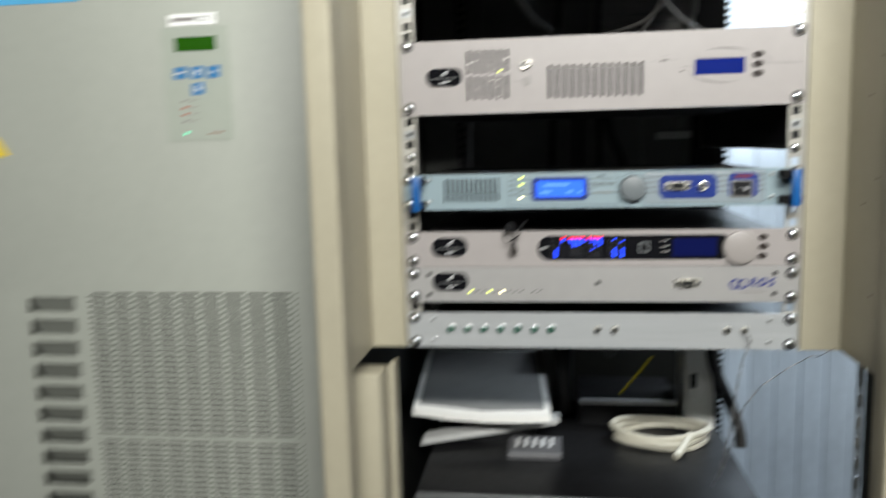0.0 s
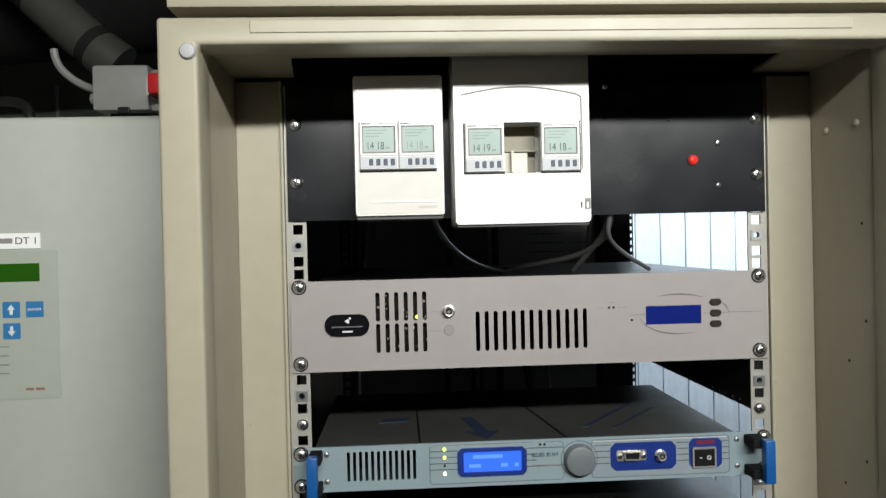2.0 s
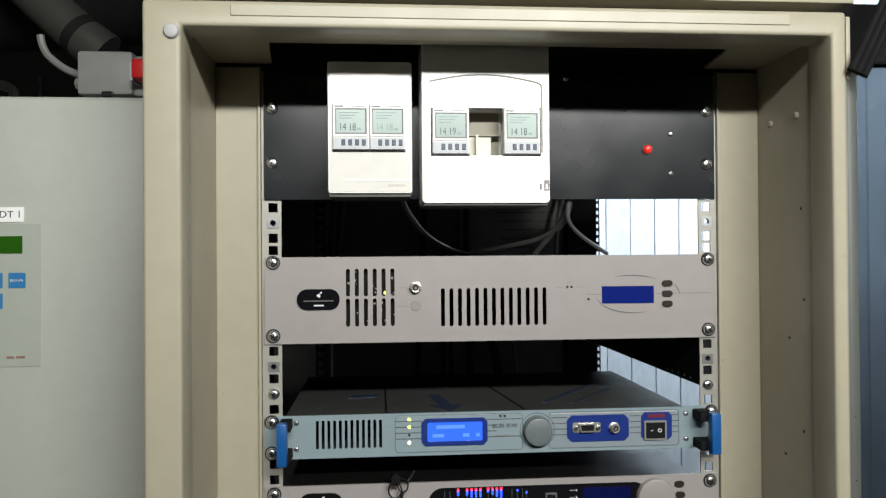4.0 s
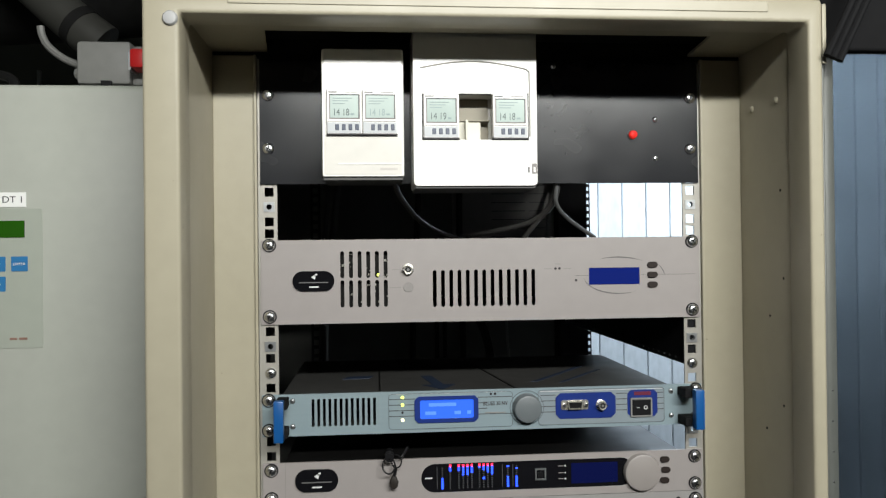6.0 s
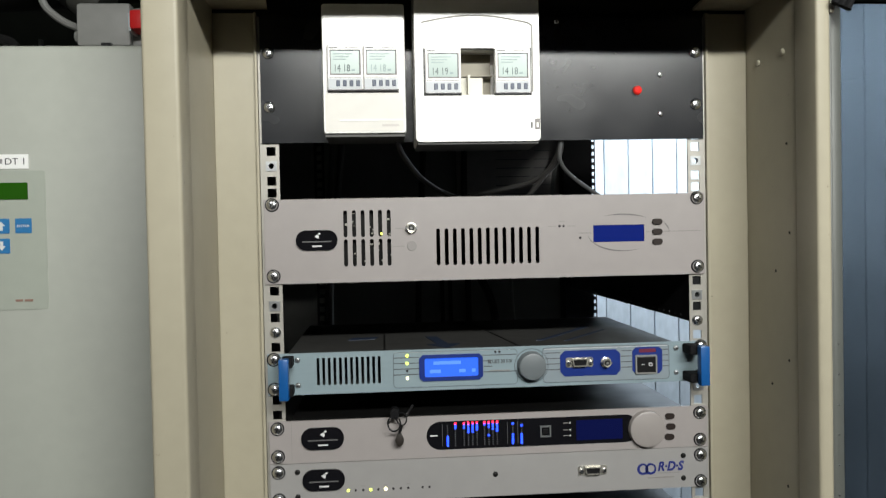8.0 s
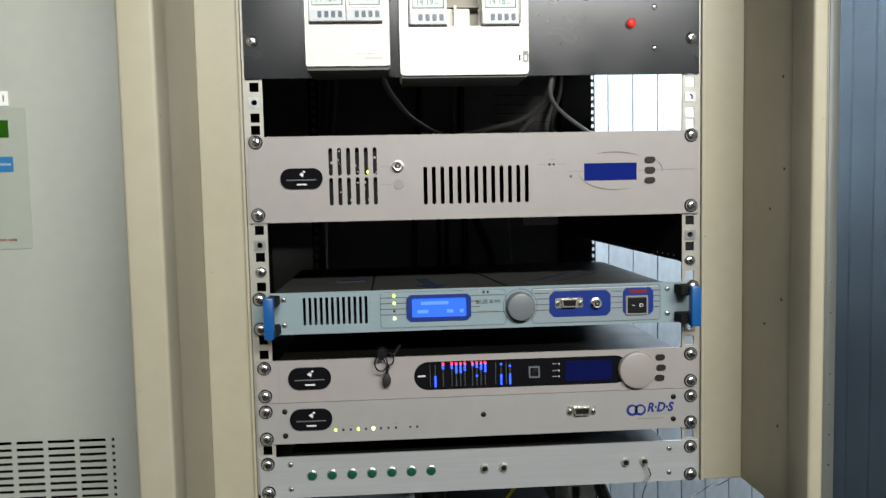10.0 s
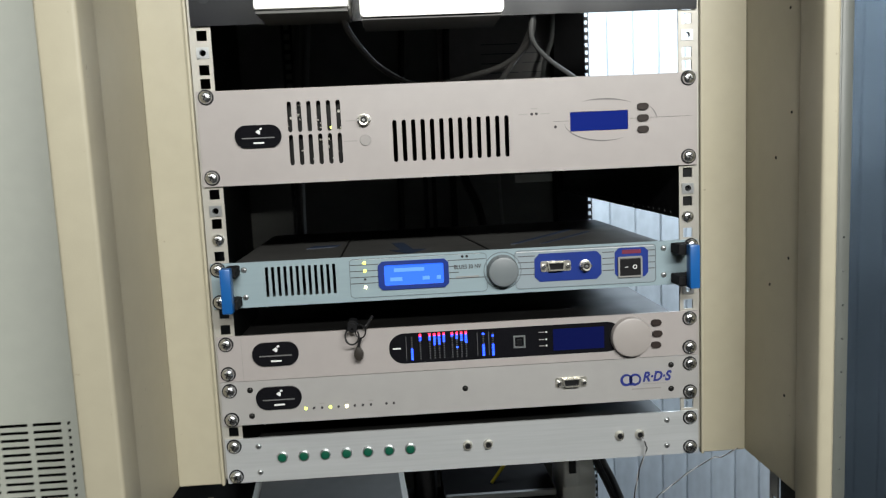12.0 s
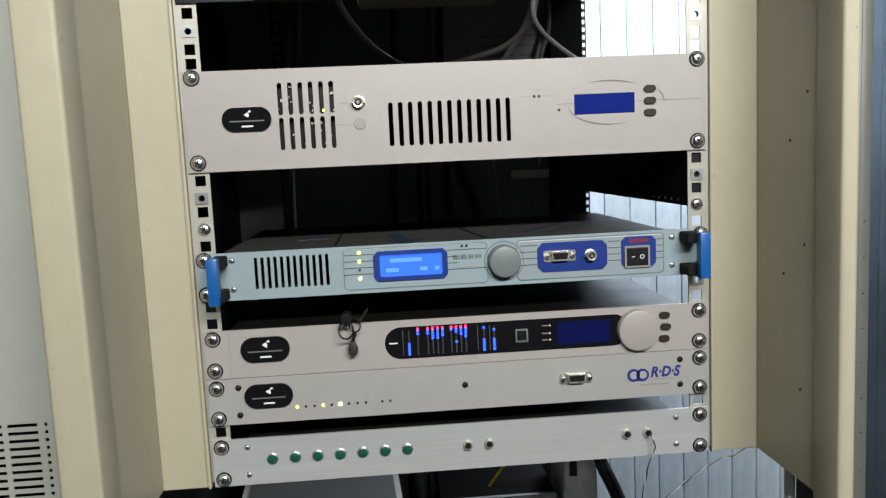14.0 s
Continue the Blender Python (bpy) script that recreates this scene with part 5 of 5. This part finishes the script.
        part("printed_bar", B(0.168, 0.200, 0.5885, 0.5905, 1.716 - k * 0.016, 1.7175 - k * 0.016), DIM_PRINT, p)


inner_cables()


# ---------- cooling unit ----------
def cooling_unit():
    X0, X1, Y0, ZT = -0.985, -0.345, 0.030, 1.778
    u = thing("cooling_unit", ((X0 + X1) / 2, 0.3, 0), "tall grey-white cooling unit with slotted vents and keypad", "air conditioner")
    V0, V1 = 0.62, 1.284
    bm = B(X0, X1, Y0, 0.60, V1, ZT)
    rim = [e for e in bm.edges if max(v.co.z for v in e.verts) > V1 + 0.1]
    bmesh.ops.bevel(bm, geom=rim, offset=0.006, segments=3, profile=0.5, affect="EDGES")
    part("upper_body", bm, AC_PAINT, u, smooth=True)
    part("lower_body", B(X0, X1, Y0, 0.60, 0.0, V0), AC_PAINT, u)
    # Matt black block stands in for the darkness behind the vent slots.
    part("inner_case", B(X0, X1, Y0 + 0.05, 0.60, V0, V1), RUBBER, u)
    rows = [(V1 + 0.0022 - 0.0078 * (k + 1), V1 + 0.0056 - 0.0078 * (k + 1)) for k in range(83, -1, -1)]
    cols = [(-0.4420 - 0.0335 * k, -0.4135 - 0.0335 * k) for k in range(8, -1, -1)] + [(-0.4072, -0.4040)]
    part("vent_grille", grid_plate(-0.7220, X1, V0, V1, Y0 + 0.0, Y0 + 0.0015, cols, rows), AC_PAINT, u, "grey-white grille of short horizontal slots")
    part("rib", B(-0.716, X1, Y0 + 0.004, Y0 + 0.012, 1.062, 1.072), AC_PAINT, u, "stiffening rib behind the grille")
    rows2 = [(V1 - 0.008 - 0.0328 * (k + 1) + 0.012, V1 - 0.008 - 0.0328 * k) for k in range(19, -1, -1)]
    part("louvre_grille", grid_plate(X0, -0.7220, V0, V1, Y0 + 0.0, Y0 + 0.0015, [(-0.806, -0.733)], rows2), AC_PAINT, u)
    for z0, z1 in rows2:
        bm = plate([(Y0 + 0.0018, z1 + 0.001), (Y0 + 0.0032, z1 + 0.001), (Y0 + 0.026, z0 - 0.006), (Y0 + 0.0246, z0 - 0.006)], [], -0.808, -0.731)
        for v in bm.verts:
            v.co = Vector((v.co.y, v.co.x, v.co.z))
        part("louvre", bm, AC_PAINT, u, "sloping louvre blade")
    # keypad
    k = part("keypad", plate(pill(-0.572, -0.478, 1.493, 1.643, 0.002), [], Y0 - 0.0008, Y0 + 0.001), AC_PANEL, u, "pale green keypad foil")
    yy = Y0 - 0.0014
    part("display", B(-0.553, -0.496, yy - 0.0005, Y0, 1.612, 1.630), LCD_GREEN, k, "dark green text display")
    for x, z, sym in ((-0.548, 1.5835, "l"), (-0.5245, 1.5835, "u"), (-0.5015, 1.5835, "e"), (-0.5245, 1.5620, "d")):
        b = part("key", plate(pill(x - 0.0085, x + 0.0085, z - 0.008, z + 0.008, 0.001), [], yy, Y0), KEY_BLUE, k, "blue key")
        if sym == "u":
            part("arrow", plate([(x - 0.004, z), (x, z + 0.005), (x + 0.004, z), (x + 0.0015, z), (x + 0.0015, z - 0.005), (x - 0.0015, z - 0.005), (x - 0.0015, z)], [], yy - 0.0004, yy), WHITE_PRINT, b)
        elif sym == "d":
            part("arrow", plate([(x - 0.004, z), (x - 0.0015, z), (x - 0.0015, z + 0.005), (x + 0.0015, z + 0.005), (x + 0.0015, z), (x + 0.004, z), (x, z - 0.005)], [], yy - 0.0004, yy), WHITE_PRINT, b)
        elif sym == "e":
            letters("lettering", "ENTER", 0.004, x - 0.0065, z - 0.0015, yy - 0.0002, WHITE_PRINT, b, width=0.013)
        else:
            part("writing_bar", B(x - 0.006, x + 0.006, yy - 0.0004, yy, z - 0.001, z + 0.001), WHITE_PRINT, b)
    for i in range(4):
        part("writing_bar", B(-0.548, -0.541, yy, Y0, 1.545 - i * 0.009, 1.548 - i * 0.009), RED_PRINT if i in (1, 2) else MID_PRINT, k)
        part("writing_bar", B(-0.537, -0.528, yy, Y0, 1.5458 - i * 0.009, 1.5470 - i * 0.009), MID_PRINT, k)
    part("indicator_led", cyl(bmesh.new(), (-0.5445, 1.5035), 0.0022, 0.0022, yy, Y0, 10), glow("green_led_light", (0.1, 0.9, 0.5), 1.5), k)
    for a2, b2 in ((-0.5120, -0.5045), (-0.5025, -0.4940)):
        part("writing_bar", B(a2, b2, yy, Y0, 1.5018, 1.5042), FADED_RED, k)
    lab = part("label", B(-0.560, -0.4945, Y0 - 0.0012, Y0 + 0.001, 1.645, 1.6605), WHITE_PAPER, u, "white printed label strip")
    letters("lettering", "DT 1", 0.0100, -0.5185, 1.6495, Y0 - 0.0014, DARK_PRINT, lab, width=0.0200)
    part("writing_bar", B(-0.556, -0.5215, Y0 - 0.0015, Y0 - 0.001, 1.6505, 1.6555), MID_PRINT, lab)
    part("sticker", B(-0.90, -0.685, Y0 - 0.0008, Y0 + 0.001, 1.684, 1.725), mat("light_blue_sticker", (0.10, 0.40, 0.68), 0.4), u, "light blue sticker")
    part("sticker", plate([(-0.846, 1.478), (-0.812, 1.478), (-0.829, 1.505)], [], Y0 - 0.0008, Y0 + 0.001), mat("yellow_sticker", (0.75, 0.55, 0.02), 0.4), u, "yellow warning triangle")


cooling_unit()


def above_cooling_unit():
    g = thing("junction_box", (-0.45, 0.16, 1.778), "grey plastic isolator box with a red rotary switch", "switch box")
    part("housing", B(-0.4785, -0.4145, 0.13, 0.20, 1.8005, 1.853, bev=0.004), GREY_BOX, g, smooth=True)
    part("cover", B(-0.4155, -0.396, 0.135, 0.20, 1.7995, 1.849, bev=0.005), GREY_BOX, g, smooth=True)
    part("foot", B(-0.465, -0.40, 0.15, 0.19, 1.778, 1.801), BLACK, g)
    part("clip", B(-0.449, -0.436, 0.126, 0.131, 1.797, 1.804, bev=0.001), BLACK, g)
    part("red_switch", B(-0.4085, -0.386, 0.105, 0.136, 1.815, 1.838, bev=0.003), RED_SWITCH, g, "red switch lever", smooth=True)
    part("lever_frame", B(-0.4105, -0.4075, 0.108, 0.136, 1.813, 1.834), GALV, g)
    part("gland", tube([(-0.470, 0.16, 1.8195), (-0.490, 0.165, 1.8205)], 0.0075), GREY_BOX, g, smooth=True)
    solo("grey_cable", tube([(-0.5355, 0.168, 1.8805), (-0.5331, 0.168, 1.8683), (-0.5254, 0.168, 1.8548), (-0.5066, 0.168, 1.8399), (-0.4837, 0.168, 1.8303)], 0.0046), CABLE_GREY, "grey cable curving down to the switch box", "cable", smooth=True)
    solo("black_cable", tube([(-0.560, 0.16, 1.779), (-0.562, 0.16, 1.80), (-0.572, 0.17, 1.815), (-0.60, 0.18, 1.822), (-0.66, 0.20, 1.82)], 0.006), CABLE_BLACK, "black cable on top of the cooling unit", "cable", smooth=True)
    p = thing("insulated_pipe", (-0.5, 0.2, 1.86), "thick grey insulated pipe with black tape bands", "pipe")
    part("run", tube([(-0.715, 0.25, 2.102), (-0.635, 0.24, 2.017), (-0.553, 0.23, 1.937), (-0.505, 0.22, 1.894), (-0.475, 0.22, 1.871)], 0.028, seg=20), PIPE, p, smooth=True)
    for a, b in (((-0.511, 0.2215, 1.8995), (-0.501, 0.2200, 1.8908)), ((-0.590, 0.235, 1.974), (-0.578, 0.233, 1.962))):
        part("tape_band", tube([a, b], 0.0294, seg=20), PIPE_DARK, p, "black tape band", smooth=True)
    for x in (-0.722, -0.835):
        solo("metal_strip", B(x - 0.003, x + 0.003, 0.612, 0.6195, 1.6, 1.93), GALV, "bright galvanised strip on the service wall", "metal strip")
    solo("black_pipe", tube([(-1.1, 0.40, 1.96), (-0.6, 0.40, 1.985), (-0.36, 0.40, 2.01)], 0.06, seg=16), PIPE_DARK, "black insulated pipe over the cooling unit", "pipe", smooth=True)


above_cooling_unit()
